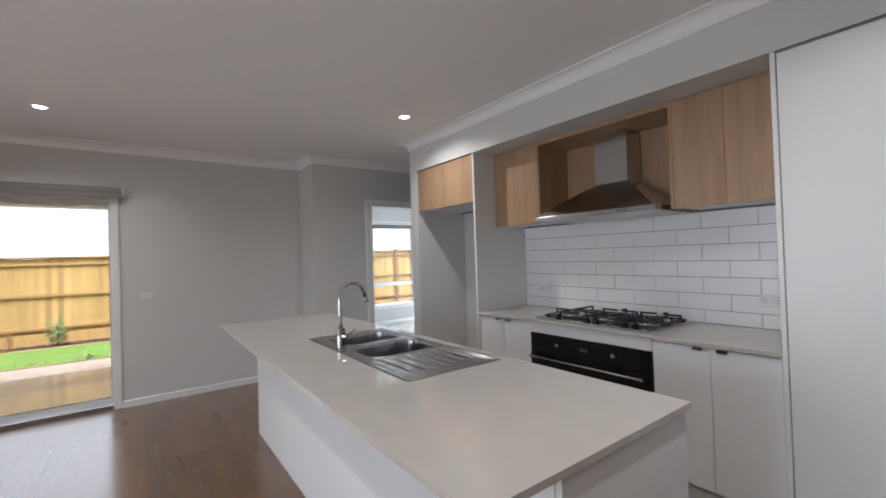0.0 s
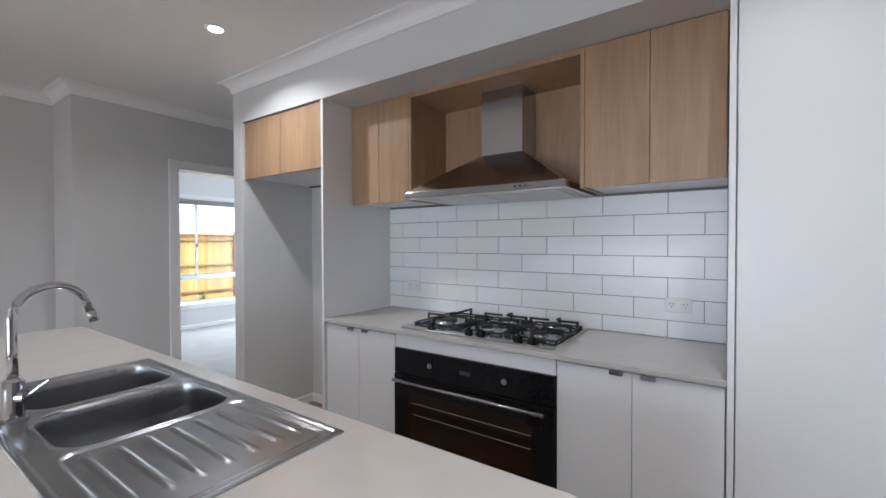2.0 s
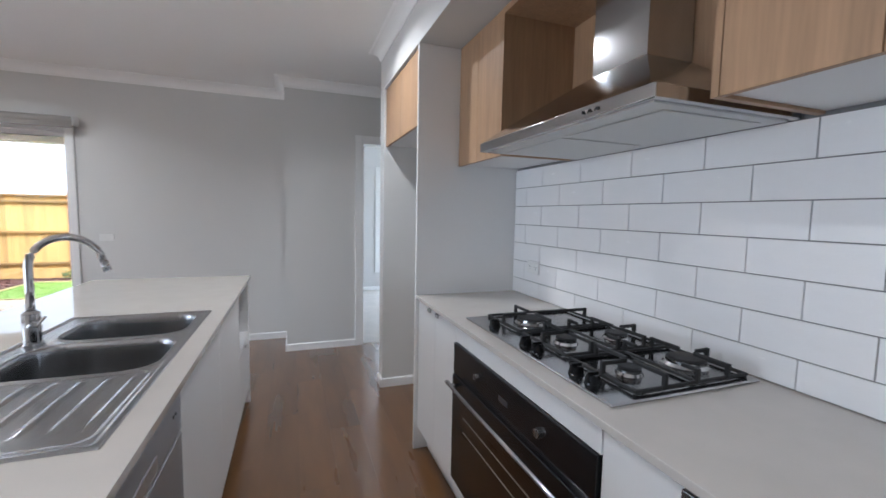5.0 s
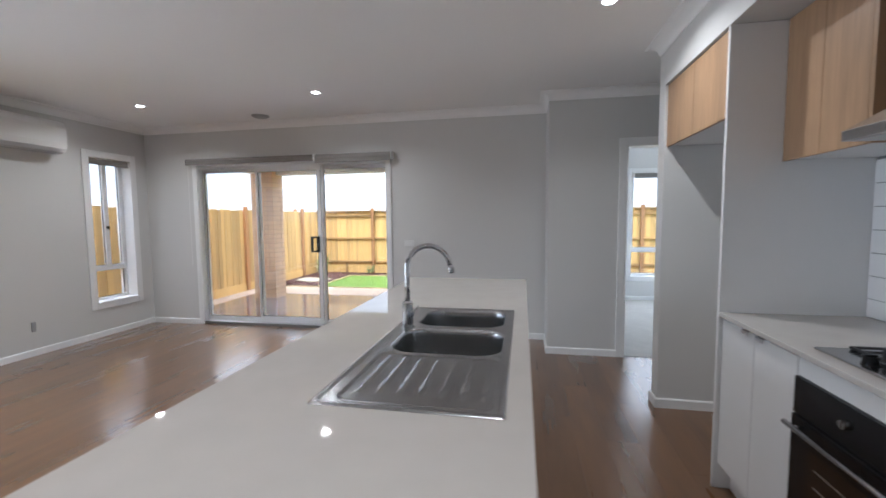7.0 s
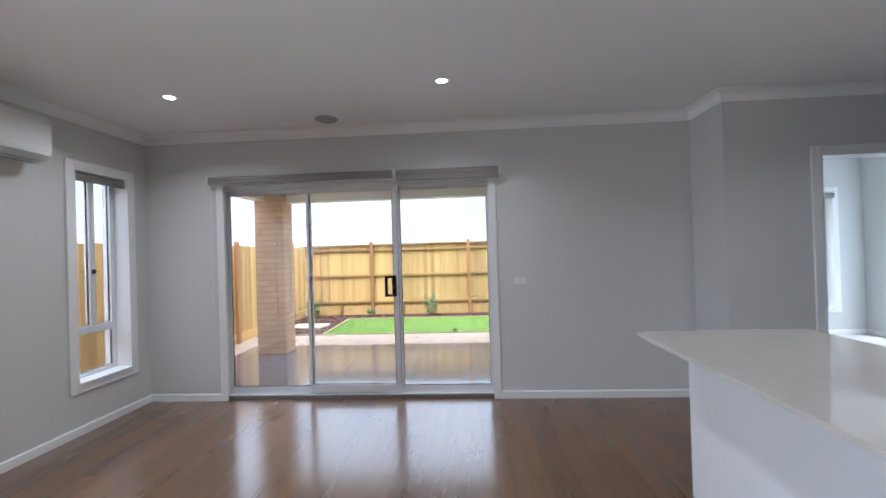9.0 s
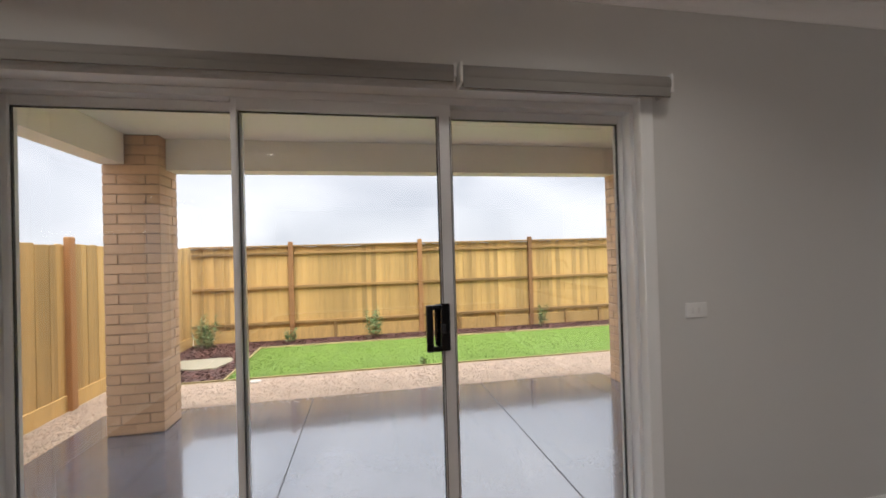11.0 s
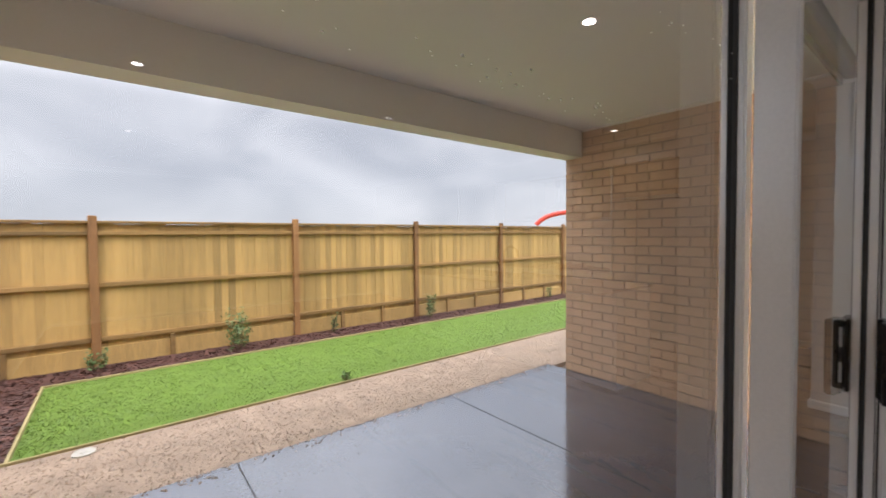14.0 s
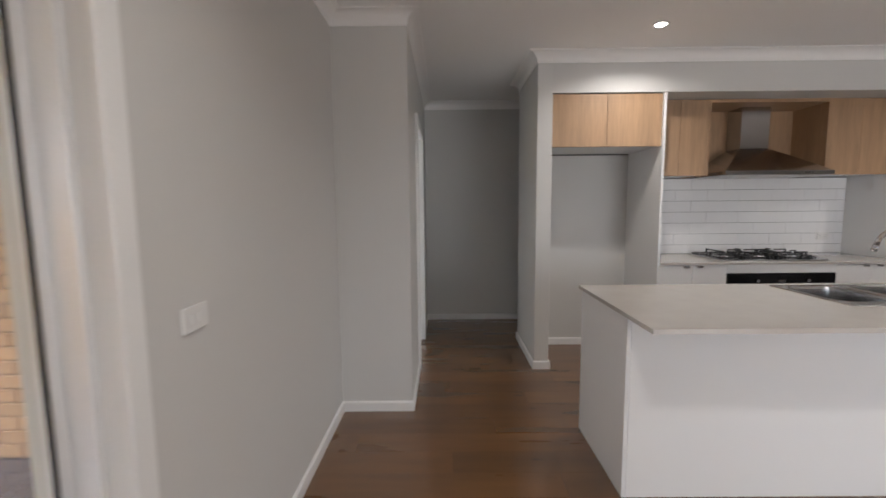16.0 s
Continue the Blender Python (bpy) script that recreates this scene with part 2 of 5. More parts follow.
def thing(name, label, category, at, group="", kind=""):
    ob = new(name)
    ob.location = at
    ob.empty_display_size = 0.1
    return tagged(ob, label, category, group, kind)


def structure(name, bm, material, label="", category=""):
    return tagged(solid(name, bm, material), label, category, kind="structure")


def piece(name, data, parent, at, scale=(1, 1, 1), rz=0.0):
    """One of many alike pieces on shared mesh data; its parent stands at the origin of the world or carries its own place."""
    ob = new(name, data)
    ob.parent = parent
    if parent.data is None:
        ob.matrix_parent_inverse = Matrix.Translation(-parent.location)
    ob.location, ob.scale, ob.rotation_euler = at, scale, (0, 0, rz)
    return ob


def shared(name, bm, material):
    me = bpy.data.meshes.new(name)
    bm.to_mesh(me)
    bm.free()
    me.materials.append(material)
    return me


def run(path, profile, closed=False):
    """A moulding: profile points (in from the wall, height) swept along a plan path whose room lies on the left hand."""
    bm = bmesh.new()
    n = len(path)
    rings = []
    for i, p in enumerate(path):
        p = Vector(p)
        a = Vector(path[i - 1]) if closed or i else None
        b = Vector(path[(i + 1) % n]) if closed or i < n - 1 else None
        d0 = (p - a).normalized() if a is not None else (b - p).normalized()
        d1 = (b - p).normalized() if b is not None else d0
        n0, n1 = Vector((-d0.y, d0.x)), Vector((-d1.y, d1.x))
        m = (n0 + n1)
        m = m / max(0.3, m.dot(n0))
        rings.append([bm.verts.new((p.x + m.x * u, p.y + m.y * u, v)) for u, v in profile])
    for i in range(n if closed else n - 1):
        a, b = rings[i], rings[(i + 1) % n]
        for k in range(len(profile)):
            q = (k + 1) % len(profile)
            bm.faces.new((a[k], b[k], b[q], a[q]))
    if not closed:
        bm.faces.new(rings[0])
        bm.faces.new(rings[-1][::-1])
    bmesh.ops.recalc_face_normals(bm, faces=list(bm.faces))
    return bm


# ---- plan ----
WX, EX, NY, SY, CZ = -3.27, 2.59, 5.31, -3.2, 2.575   # west wall, kitchen front line, rear wall, south wall, ceiling
BX = 3.21                                             # kitchen back wall
BUMP_X, HALL_Y, NIB_Y0, NIB_Y1, HALL_X = 1.885, 4.835, 3.74, 3.862, 4.15
OUT_Y, SLAB_Z, YARD_Z = 5.56, -0.15, -0.21
SL_X0, SL_X1, SL_Z = -2.565, 0.087, 2.08               # sliding door opening
WIN_Y0, WIN_Y1, WIN_Z0, WIN_Z1 = 4.545, 5.085, 0.395, 2.13
BW_X0, BW_X1, BW_Z0, BW_Z1 = 3.36, 5.19, 0.38, 2.08   # bedroom window
SIDE_Y0, SIDE_Y1 = 0.2, 2.9                           # side window, added out of view
BR_X0, BR_X1, BR_Y0, BR_Y1 = 1.93, 5.6, 4.945, 7.80   # bedroom
DR_X0, DR_X1, DR_Z = 2.597, 3.40, 2.05                 # bedroom doorway

# ---- walls ----
bm = bmesh.new()
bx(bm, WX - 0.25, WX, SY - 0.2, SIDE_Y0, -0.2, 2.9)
# opening for the added side window
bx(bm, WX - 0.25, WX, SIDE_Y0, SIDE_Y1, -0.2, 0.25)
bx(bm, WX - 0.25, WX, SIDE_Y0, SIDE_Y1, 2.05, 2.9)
bx(bm, WX - 0.25, WX, SIDE_Y1, WIN_Y0, -0.2, 2.9)
bx(bm, WX - 0.25, WX, WIN_Y1, OUT_Y, -0.2, 2.9)
bx(bm, WX - 0.25, WX, WIN_Y0, WIN_Y1, -0.2, WIN_Z0)
bx(bm, WX - 0.25, WX, WIN_Y0, WIN_Y1, WIN_Z1, 2.9)
structure("wall_west", bm, WALL, "pale grey painted wall with a tall window", "wall")
bm = bmesh.new()
bx(bm, WX, SL_X0, NY, OUT_Y, -0.2, 2.9)
bx(bm, SL_X1, BUMP_X, NY, OUT_Y, -0.2, 2.9)
bx(bm, SL_X0, SL_X1, NY, OUT_Y, SL_Z, 2.9)
bx(bm, SL_X0, SL_X1, NY, OUT_Y, -0.2, -0.012)
structure("wall_north", bm, WALL, "pale grey painted wall with a glazed sliding door", "wall")
bm = bmesh.new()
bx(bm, BUMP_X, DR_X0, HALL_Y, BR_Y0, -0.02, 2.9)
bx(bm, DR_X1, HALL_X + 1.4, HALL_Y, BR_Y0, -0.02, 2.9)
bx(bm, DR_X0, DR_X1, HALL_Y, BR_Y0, DR_Z, 2.9)
structure("wall_hall", bm, WALL, "pale grey wall with a white framed doorway", "wall")
structure("wall_return", box(BUMP_X, BUMP_X + 0.045, BR_Y0, OUT_Y, -0.02, 2.9), WALL, "short pale grey wall return", "wall")
structure("wall_hall_end", box(HALL_X, HALL_X + 0.1, 2.2, HALL_Y, -0.02, 2.9), WALL, "plain grey wall closing the hall", "wall")
structure("wall_nib", box(EX, 3.40, NIB_Y0, NIB_Y1, -0.02, 2.9, 0.003), WALL, "narrow pale grey wall end beside the fridge space", "wall")
structure("wall_hall_side", box(BX + 0.1, 3.40, 2.2, NIB_Y0, -0.02, 2.9), WALL, "plain grey wall along the hall", "wall")
structure("wall_hall_south", box(BX + 0.1, HALL_X + 0.1, 2.1, 2.2, -0.02, 2.9), WALL, "plain grey wall closing the hall", "wall")
structure("wall_east", box(BX, BX + 0.1, SY, NIB_Y0, -0.02, 2.9), WALL, "painted wall behind the kitchen", "wall")
structure("wall_south", box(WX - 0.25, BX + 0.1, SY - 0.2, SY, -0.2, 2.9), WALL, "plain painted wall", "wall")
structure("bulkhead", box(EX, BX, -0.16, NIB_Y0, 2.265, 2.9, 0.002), WALL, "white painted bulkhead over the kitchen cabinets", "bulkhead")
structure("wall_pantry_end", box(EX, BX, SY, -0.165, -0.02, 2.9), WALL, "plain painted wall beside the pantry", "wall")
structure("ceiling", box(WX - 0.1, HALL_X + 0.05, SY - 0.1, NY + 0.05, CZ, CZ + 0.12), CEIL, "flat white painted ceiling", "ceiling")

# bedroom beyond the doorway
bm = bmesh.new()
bx(bm, BR_X0 - 0.045, BW_X0, BR_Y1, 8.05, -0.2, 2.9)
bx(bm, BW_X1, BR_X1 + 0.1, BR_Y1, 8.05, -0.2, 2.9)
bx(bm, BW_X0, BW_X1, BR_Y1, 8.05, -0.2, BW_Z0)
bx(bm, BW_X0, BW_X1, BR_Y1, 8.05, BW_Z1, 2.9)
structure("wall_bedroom_north", bm, WALL, "pale wall with a wide low window", "wall")
# wall with an opening for the added bedroom side window
bm = bmesh.new()
bx(bm, BR_X1, BR_X1 + 0.1, BR_Y0, 5.35, -0.02, 2.9)
bx(bm, BR_X1, BR_X1 + 0.1, 7.45, BR_Y1, -0.02, 2.9)
bx(bm, BR_X1, BR_X1 + 0.1, 5.35, 7.45, -0.02, 0.3)
bx(bm, BR_X1, BR_X1 + 0.1, 5.35, 7.45, 2.15, 2.9)
structure("wall_bedroom_east", bm, WALL, "pale bedroom wall", "wall")
structure("wall_bedroom_west", box(BUMP_X, BR_X0, OUT_Y, BR_Y1, -0.02, 2.9), WALL, "pale bedroom wall", "wall")
structure("ceiling_bedroom", box(BR_X0, BR_X1, BR_Y0, BR_Y1, CZ, CZ + 0.12), CEIL, "flat white painted ceiling", "ceiling")
structure("floor_bedroom", box(BR_X0, BR_X1, HALL_Y + 0.02, BR_Y1, -0.03, 0.006), CARPET, "light grey cut pile carpet", "carpet")
structure("roof_slab", box(-3.7, 6.2, SY - 0.3, 8.3, 2.9, 3.0), RENDERED, "plain roof deck over the house", "roof")

# ---- mouldings ----
cove = [(0.0, CZ - 0.082), (0.006, CZ - 0.082)] + [(0.008 + 0.066 * (1 - math.cos(a)), CZ - 0.076 + 0.066 * math.sin(a)) for a in [radians(15 * i) for i in range(7)]] + [(0.080, CZ - 0.006), (0.080, CZ - 0.0), (0.0, CZ)]
room = [(WX, SY), (EX, SY), (EX, NIB_Y1), (3.40, NIB_Y1), (3.40, 2.2), (HALL_X, 2.2), (HALL_X, HALL_Y), (BUMP_X, HALL_Y), (BUMP_X, NY), (WX, NY)]
structure("cornice", run(room, cove, True), CEIL, "white coved plaster cornice", "cornice")
skirt = [(0.0, 0.0), (0.014, 0.0), (0.014, 0.060), (0.008, 0.068), (0.0, 0.068)]
for n_s, path in enumerate((
        [(BX, 2.86), (BX, NIB_Y0), (EX, NIB_Y0), (EX, NIB_Y1), (3.40, NIB_Y1), (3.40, 2.2), (HALL_X, 2.2), (HALL_X, HALL_Y), (DR_X1 + 0.06, HALL_Y)],
        [(DR_X0 - 0.06, HALL_Y), (BUMP_X, HALL_Y), (BUMP_X, NY), (0.122, NY)],
        [(-2.555, NY), (WX, NY), (WX, SY), (EX, SY)],
        [(DR_X1, BR_Y0), (BR_X1, BR_Y0), (BR_X1, BR_Y1), (BR_X0, BR_Y1), (BR_X0, BR_Y0)])):
    structure("baseboard", run(path, skirt), TRIM, "white painted skirting board", "skirting")


def casing(name, u0, u1, z0, z1, w, place, sill=False, label="white painted architrave"):
    """A flat frame round an opening; place(u, v, z0..) builds each board from u range, z range."""
    bm = bmesh.new()
    place(bm, u0 - w, u0, z0 - (w if sill else 0), z1 + w)
    place(bm, u1, u1 + w, z0 - (w if sill else 0), z1 + w)
    place(bm, u0, u1, z1, z1 + w)
    if sill:
        place(bm, u0, u1, z0 - w, z0)
    bmesh.ops.bevel(bm, geom=list(bm.edges), offset=0.003, segments=1, affect="EDGES")
    return structure(name, bm, TRIM, label, "architrave")


casing("trim_slider", -2.487, 0.054, 0, SL_Z, 0.067, lambda b, u0, u1, z0, z1: bx(b, u0, u1, NY - 0.018, NY, z0, z1))
casing("trim_window", WIN_Y0, WIN_Y1, WIN_Z0, WIN_Z1, 0.062, lambda b, u0, u1, z0, z1: bx(b, WX, WX + 0.018, u0, u1, z0, z1), True)
casing("trim_doorway", DR_X0, DR_X1, 0, DR_Z, 0.062, lambda b, u0, u1, z0, z1: bx(b, u0, u1, HALL_Y - 0.018, HALL_Y, z0, z1))
casing("trim_bedroom_window", BW_X0, BW_X1, BW_Z0, BW_Z1, 0.062, lambda b, u0, u1, z0, z1: bx(b, u0, u1, BR_Y1 - 0.018, BR_Y1, z0, z1), True)
bm = bmesh.new()
bx(bm, DR_X0 - 0.001, DR_X0 + 0.018, HALL_Y - 0.018, BR_Y0 + 0.018, 0, DR_Z)
bx(bm, DR_X1 - 0.018, DR_X1 + 0.001, HALL_Y - 0.018, BR_Y0 + 0.018, 0, DR_Z)
bx(bm, DR_X0 + 0.018, DR_X1 - 0.018, HALL_Y - 0.018, BR_Y0 + 0.018, DR_Z - 0.018, DR_Z + 0.001)
structure("door_jamb", bm, TRIM, "white painted door jamb", "door frame")
# timber reveals in the openings
for name, b in (("reveal_slider", [(SL_X0 - 0.001, SL_X0 + 0.006, NY + 0.001, NY + 0.07, 0, SL_Z), (SL_X1 - 0.006, SL_X1 + 0.001, NY + 0.001, NY + 0.07, 0, SL_Z), (SL_X0 + 0.006, SL_X1 - 0.006, NY - 0.017, NY + 0.07, SL_Z - 0.016, SL_Z + 0.001)]),
                ("reveal_window", [(WX - 0.13, WX + 0.017, WIN_Y0 - 0.001, WIN_Y0 + 0.016, WIN_Z0, WIN_Z1), (WX - 0.13, WX + 0.017, WIN_Y1 - 0.016, WIN_Y1 + 0.001, WIN_Z0, WIN_Z1), (WX - 0.13, WX + 0.017, WIN_Y0 + 0.016, WIN_Y1 - 0.016, WIN_Z1 - 0.016, WIN_Z1 + 0.001), (WX - 0.13, WX + 0.03, WIN_Y0 + 0.016, WIN_Y1 - 0.016, WIN_Z0 - 0.001, WIN_Z0 + 0.018)]),
                ("reveal_bedroom_window", [(BW_X0 - 0.001, BW_X0 + 0.016, BR_Y1 - 0.017, BR_Y1 + 0.13, BW_Z0, BW_Z1), (BW_X1 - 0.016, BW_X1 + 0.001, BR_Y1 - 0.017, BR_Y1 + 0.13, BW_Z0, BW_Z1), (BW_X0 + 0.016, BW_X1 - 0.016, BR_Y1 - 0.017, BR_Y1 + 0.13, BW_Z1 - 0.016, BW_Z1 + 0.001), (BW_X0 + 0.016, BW_X1 - 0.016, BR_Y1 - 0.03, BR_Y1 + 0.13, BW_Z0 - 0.001, BW_Z0 + 0.018)])):
    bm = bmesh.new()
    for q in b:
        bx(bm, *q)
    structure(name, bm, TRIM, "white painted timber reveal", "reveal")

# ---- sliding door ----
def glazed(parent, name, u0, u1, z0, z1, d0, d1, stile, rail_b, rail_t, box_of, stile2=None, label="silver aluminium sash"):
    """A framed pane: four bars joined into one frame, a pane with a black seal between them."""
    s2 = stile if stile2 is None else stile2
    bm = bmesh.new()
    box_of(bm, u0, u0 + stile, d0, d1, z0, z1)
    box_of(bm, u1 - s2, u1, d0, d1, z0, z1)
    box_of(bm, u0 + stile, u1 - s2, d0, d1, z0, z0 + rail_b)
    box_of(bm, u0 + stile, u1 - s2, d0, d1, z1 - rail_t, z1)
    bmesh.ops.bevel(bm, geom=list(bm.edges), offset=0.003, segments=2, affect="EDGES")
    sash = part(name, bm, ALU, parent, label)
    mid = (d0 + d1) / 2
    bm = bmesh.new()
    a0, a1, b0, b1 = u0 + stile, u1 - s2, z0 + rail_b, z1 - rail_t
    for q in ((a0, a0 + 0.004, b0, b1), (a1 - 0.004, a1, b0, b1), (a0 + 0.004, a1 - 0.004, b0, b0 + 0.004), (a0 + 0.004, a1 - 0.004, b1 - 0.004, b1)):
        box_of(bm, q[0], q[1], mid - 0.006, mid + 0.006, q[2], q[3])
    part("seal", bm, SEAL, sash, "black rubber glazing seal")
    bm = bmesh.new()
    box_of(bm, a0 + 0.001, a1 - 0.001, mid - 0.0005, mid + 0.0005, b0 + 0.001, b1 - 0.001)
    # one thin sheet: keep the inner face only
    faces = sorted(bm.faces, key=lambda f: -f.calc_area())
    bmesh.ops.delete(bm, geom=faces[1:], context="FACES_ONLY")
    pane = part("pane", bm, PANE, sash, "window glass tinted to darken the view out")
    # the pane blocks no lamp light; its tint mainly darkens the view out
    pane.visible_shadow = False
    return sash


in_y = lambda b, u0, u1, d0, d1, z0, z1: bx(b, u0, u1, d0, d1, z0, z1)
in_x = lambda b, u0, u1, d0, d1, z0, z1: bx(b, d0, d1, u0, u1, z0, z1)

slider = thing("door_1", "closed three panel sliding glass door in silver aluminium", "sliding door", (-1.235, 5.43, 0), kind="structure")
bm = bmesh.new()
bx(bm, SL_X0 + 0.004, SL_X0 + 0.026, 5.38, 5.50, 0.0, SL_Z - 0.016)
bx(bm, SL_X1 - 0.026, SL_X1 - 0.004, 5.38, 5.50, 0.0, SL_Z - 0.016)
bx(bm, SL_X0 + 0.026, SL_X1 - 0.026, 5.38, 5.50, SL_Z - 0.05, SL_Z - 0.016)
bx(bm, SL_X0 + 0.026, SL_X1 - 0.026, 5.36, 5.52, -0.012, 0.03)
for yy in (5.407, 5.447):
    bx(bm, SL_X0 + 0.026, SL_X1 - 0.026, yy, yy + 0.008, 0.03, 0.042)
bmesh.ops.bevel(bm, geom=list(bm.edges), offset=0.002, segments=1, affect="EDGES")
part("door_frame", bm, ALU, slider, "silver aluminium frame with sill track")
part("sill_track", box(SL_X0 + 0.03, SL_X1 - 0.03, 5.345, 5.3595, -0.004, 0.031, 0.002, 1), mat("grey_sill", (0.20, 0.195, 0.19), 0.45, 0.4), slider, "dark grey sill edge")
glazed(slider, "fixed_panel", SL_X0 + 0.026, -1.686, 0.032, SL_Z - 0.05, 5.438, 5.470, 0.028, 0.055, 0.04, in_y, 0.028)
moving = glazed(slider, "sliding_panel", -1.714, -0.812, 0.042, SL_Z - 0.048, 5.382, 5.430, 0.023, 0.075, 0.052, in_y, 0.060)
glazed(slider, "fixed_panel", -0.850, SL_X1 - 0.026, 0.032, SL_Z - 0.05, 5.438, 5.470, 0.05, 0.055, 0.04, in_y, 0.024)
for gx in (-0.8695, -0.820):
    part("groove", box(gx, gx + 0.0035, 5.3805, 5.3825, 0.12, SL_Z - 0.102), SEAL, moving, "thin dark groove in the stile")
part("interlock", box(-0.850, -0.8125, 5.4305, 5.4375, 0.05, SL_Z - 0.06, 0.001, 1), ALU, moving, "aluminium interlock strip")
h = part("handle", box(-0.884, -0.842, 5.366, 5.3815, 0.957, 1.162, 0.005), BLACK, moving, "black plastic pull handle with latch")
part("grip", join(box(-0.950, -0.920, 5.340, 5.366, 0.960, 1.159, 0.006), box(-0.924, -0.880, 5.346, 5.372, 0.960, 0.982, 0.004), box(-0.924, -0.880, 5.346, 5.372, 1.137, 1.159, 0.004)), BLACK, h)
part("latch", box(-0.878, -0.864, 5.358, 5.3665, 1.035, 1.075, 0.003), IRON, h, "small dark snib")
h2 = part("handle", box(-0.892, -0.861, 5.4305, 5.437, 0.960, 1.155, 0.003), BLACK, moving, "black outer pull handle")
part("grip", box(-0.898, -0.868, 5.437, 5.462, 0.966, 1.150, 0.007), BLACK, h2)

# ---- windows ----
# unseen window, made up to let light in from the west
wide = thing("window_3", "unseen wide aluminium window added to light the room", "window", (WX - 0.15, (SIDE_Y0 + SIDE_Y1) / 2, 0.25), kind="structure")
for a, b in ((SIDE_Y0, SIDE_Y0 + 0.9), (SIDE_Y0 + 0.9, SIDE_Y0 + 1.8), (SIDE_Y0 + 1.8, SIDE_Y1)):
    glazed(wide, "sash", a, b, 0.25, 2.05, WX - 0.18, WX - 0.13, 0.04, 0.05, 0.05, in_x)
# fill lamp added in that opening to brighten the kitchen and island
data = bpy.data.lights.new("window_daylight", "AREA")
data.shape, data.size, data.size_y, data.energy, data.color = "RECTANGLE", SIDE_Y1 - SIDE_Y0 - 0.1, 1.75, WEST_FILL_WATTS, (0.90, 0.955, 1.0)
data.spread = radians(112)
west_fill = new("window_daylight", data)
west_fill.matrix_world = look((WX - 0.12, (SIDE_Y0 + SIDE_Y1) / 2, 1.15), (WX + 2.0, (SIDE_Y0 + SIDE_Y1) / 2, 1.15))
win = thing("window_1", "tall aluminium awning window with fixed lower pane", "window", (WX - 0.15, (WIN_Y0 + WIN_Y1) / 2, WIN_Z0), kind="structure")
wy0, wy1, wz0, wz1 = WIN_Y0 + 0.016, WIN_Y1 - 0.016, WIN_Z0 + 0.018, WIN_Z1 - 0.016
bm = bmesh.new()
xa, xb = WX - 0.19, WX - 0.12
for q in ((wy0, wy0 + 0.022, wz0, wz1), (wy1 - 0.022, wy1, wz0, wz1), (wy0 + 0.022, wy1 - 0.022, wz0, wz0 + 0.022), (wy0 + 0.022, wy1 - 0.022, wz1 - 0.022, wz1), (wy0 + 0.022, wy1 - 0.022, 0.775, 0.81)):
    bx(bm, xa, xb, *q)
bmesh.ops.bevel(bm, geom=list(bm.edges), offset=0.002, segments=1, affect="EDGES")
part("window_frame", bm, ALU, win, "silver aluminium frame")
mid = 4.845
glazed(win, "sash", wy0 + 0.022, mid, 0.81, wz1 - 0.022, xa + 0.012, xb - 0.004, 0.02, 0.022, 0.022, in_x, 0.026)
sash = glazed(win, "sash", mid, wy1 - 0.022, 0.81, wz1 - 0.022, xa + 0.012, xb - 0.004, 0.026, 0.022, 0.022, in_x, 0.02)
glazed(win, "sash", wy0 + 0.022, wy1 - 0.022, wz0 + 0.022, 0.775, xa + 0.012, xb - 0.004, 0.008, 0.008, 0.008, in_x)
part("latch", join(box(xb - 0.004, xb + 0.012, mid - 0.014, mid + 0.014, 1.27, 1.31, 0.003), box(xb + 0.012, xb + 0.024, mid - 0.03, mid + 0.008, 1.283, 1.297, 0.003)), BLACK, sash, "black cam latch")
# assumed window, out of view, added because the bedroom is bright
east = thing("window_4", "assumed unseen bedroom side window added for light", "window", (BR_X1 + 0.05, 6.4, 0.3), kind="structure")
for a, b in ((5.35, 6.4), (6.4, 7.45)):
    glazed(east, "sash", a, b, 0.3, 2.15, BR_X1 + 0.02, BR_X1 + 0.07, 0.04, 0.05, 0.05, in_x)
# fill lamp added in this opening to lift the bedroom's light
data = bpy.data.lights.new("bedroom_daylight", "AREA")
data.shape, data.size, data.size_y, data.energy, data.color = "RECTANGLE", 2.0, 1.8, BEDROOM_FILL_WATTS, (0.86, 0.94, 1.0)
bedroom_fill = new("bedroom_daylight", data)
bedroom_fill.matrix_world = look((BR_X1 + 0.012, 6.4, 1.225), (BR_X1 - 2.0, 6.4, 1.225))
bwin = thing("window_2", "wide aluminium sliding window above a fixed pane", "window", (4.27, BR_Y1 + 0.16, BW_Z0), kind="structure")
ux0, ux1, uz0, uz1 = BW_X0 + 0.016, BW_X1 - 0.016, BW_Z0 + 0.018, BW_Z1 - 0.016
ya, yb = BR_Y1 + 0.12, BR_Y1 + 0.19
bm = bmesh.new()
for q in ((ux0, ux0 + 0.025, uz0, uz1), (ux1 - 0.025, ux1, uz0, uz1), (ux0 + 0.025, ux1 - 0.025, uz0, uz0 + 0.025), (ux0 + 0.025, ux1 - 0.025, uz1 - 0.025, uz1), (ux0 + 0.025, ux1 - 0.025, 0.79, 0.83)):
    bx(bm, q[0], q[1], ya, yb, q[2], q[3])
part("window_frame", bm, ALU, bwin, "silver aluminium frame")
s = glazed(bwin, "sash", ux0 + 0.025, 4.215, 0.83, uz1 - 0.025, ya + 0.036, yb - 0.004, 0.03, 0.03, 0.03, in_y)
glazed(bwin, "sash", 4.175, ux1 - 0.025, 0.83, uz1 - 0.025, ya + 0.004, ya + 0.034, 0.03, 0.03, 0.03, in_y)
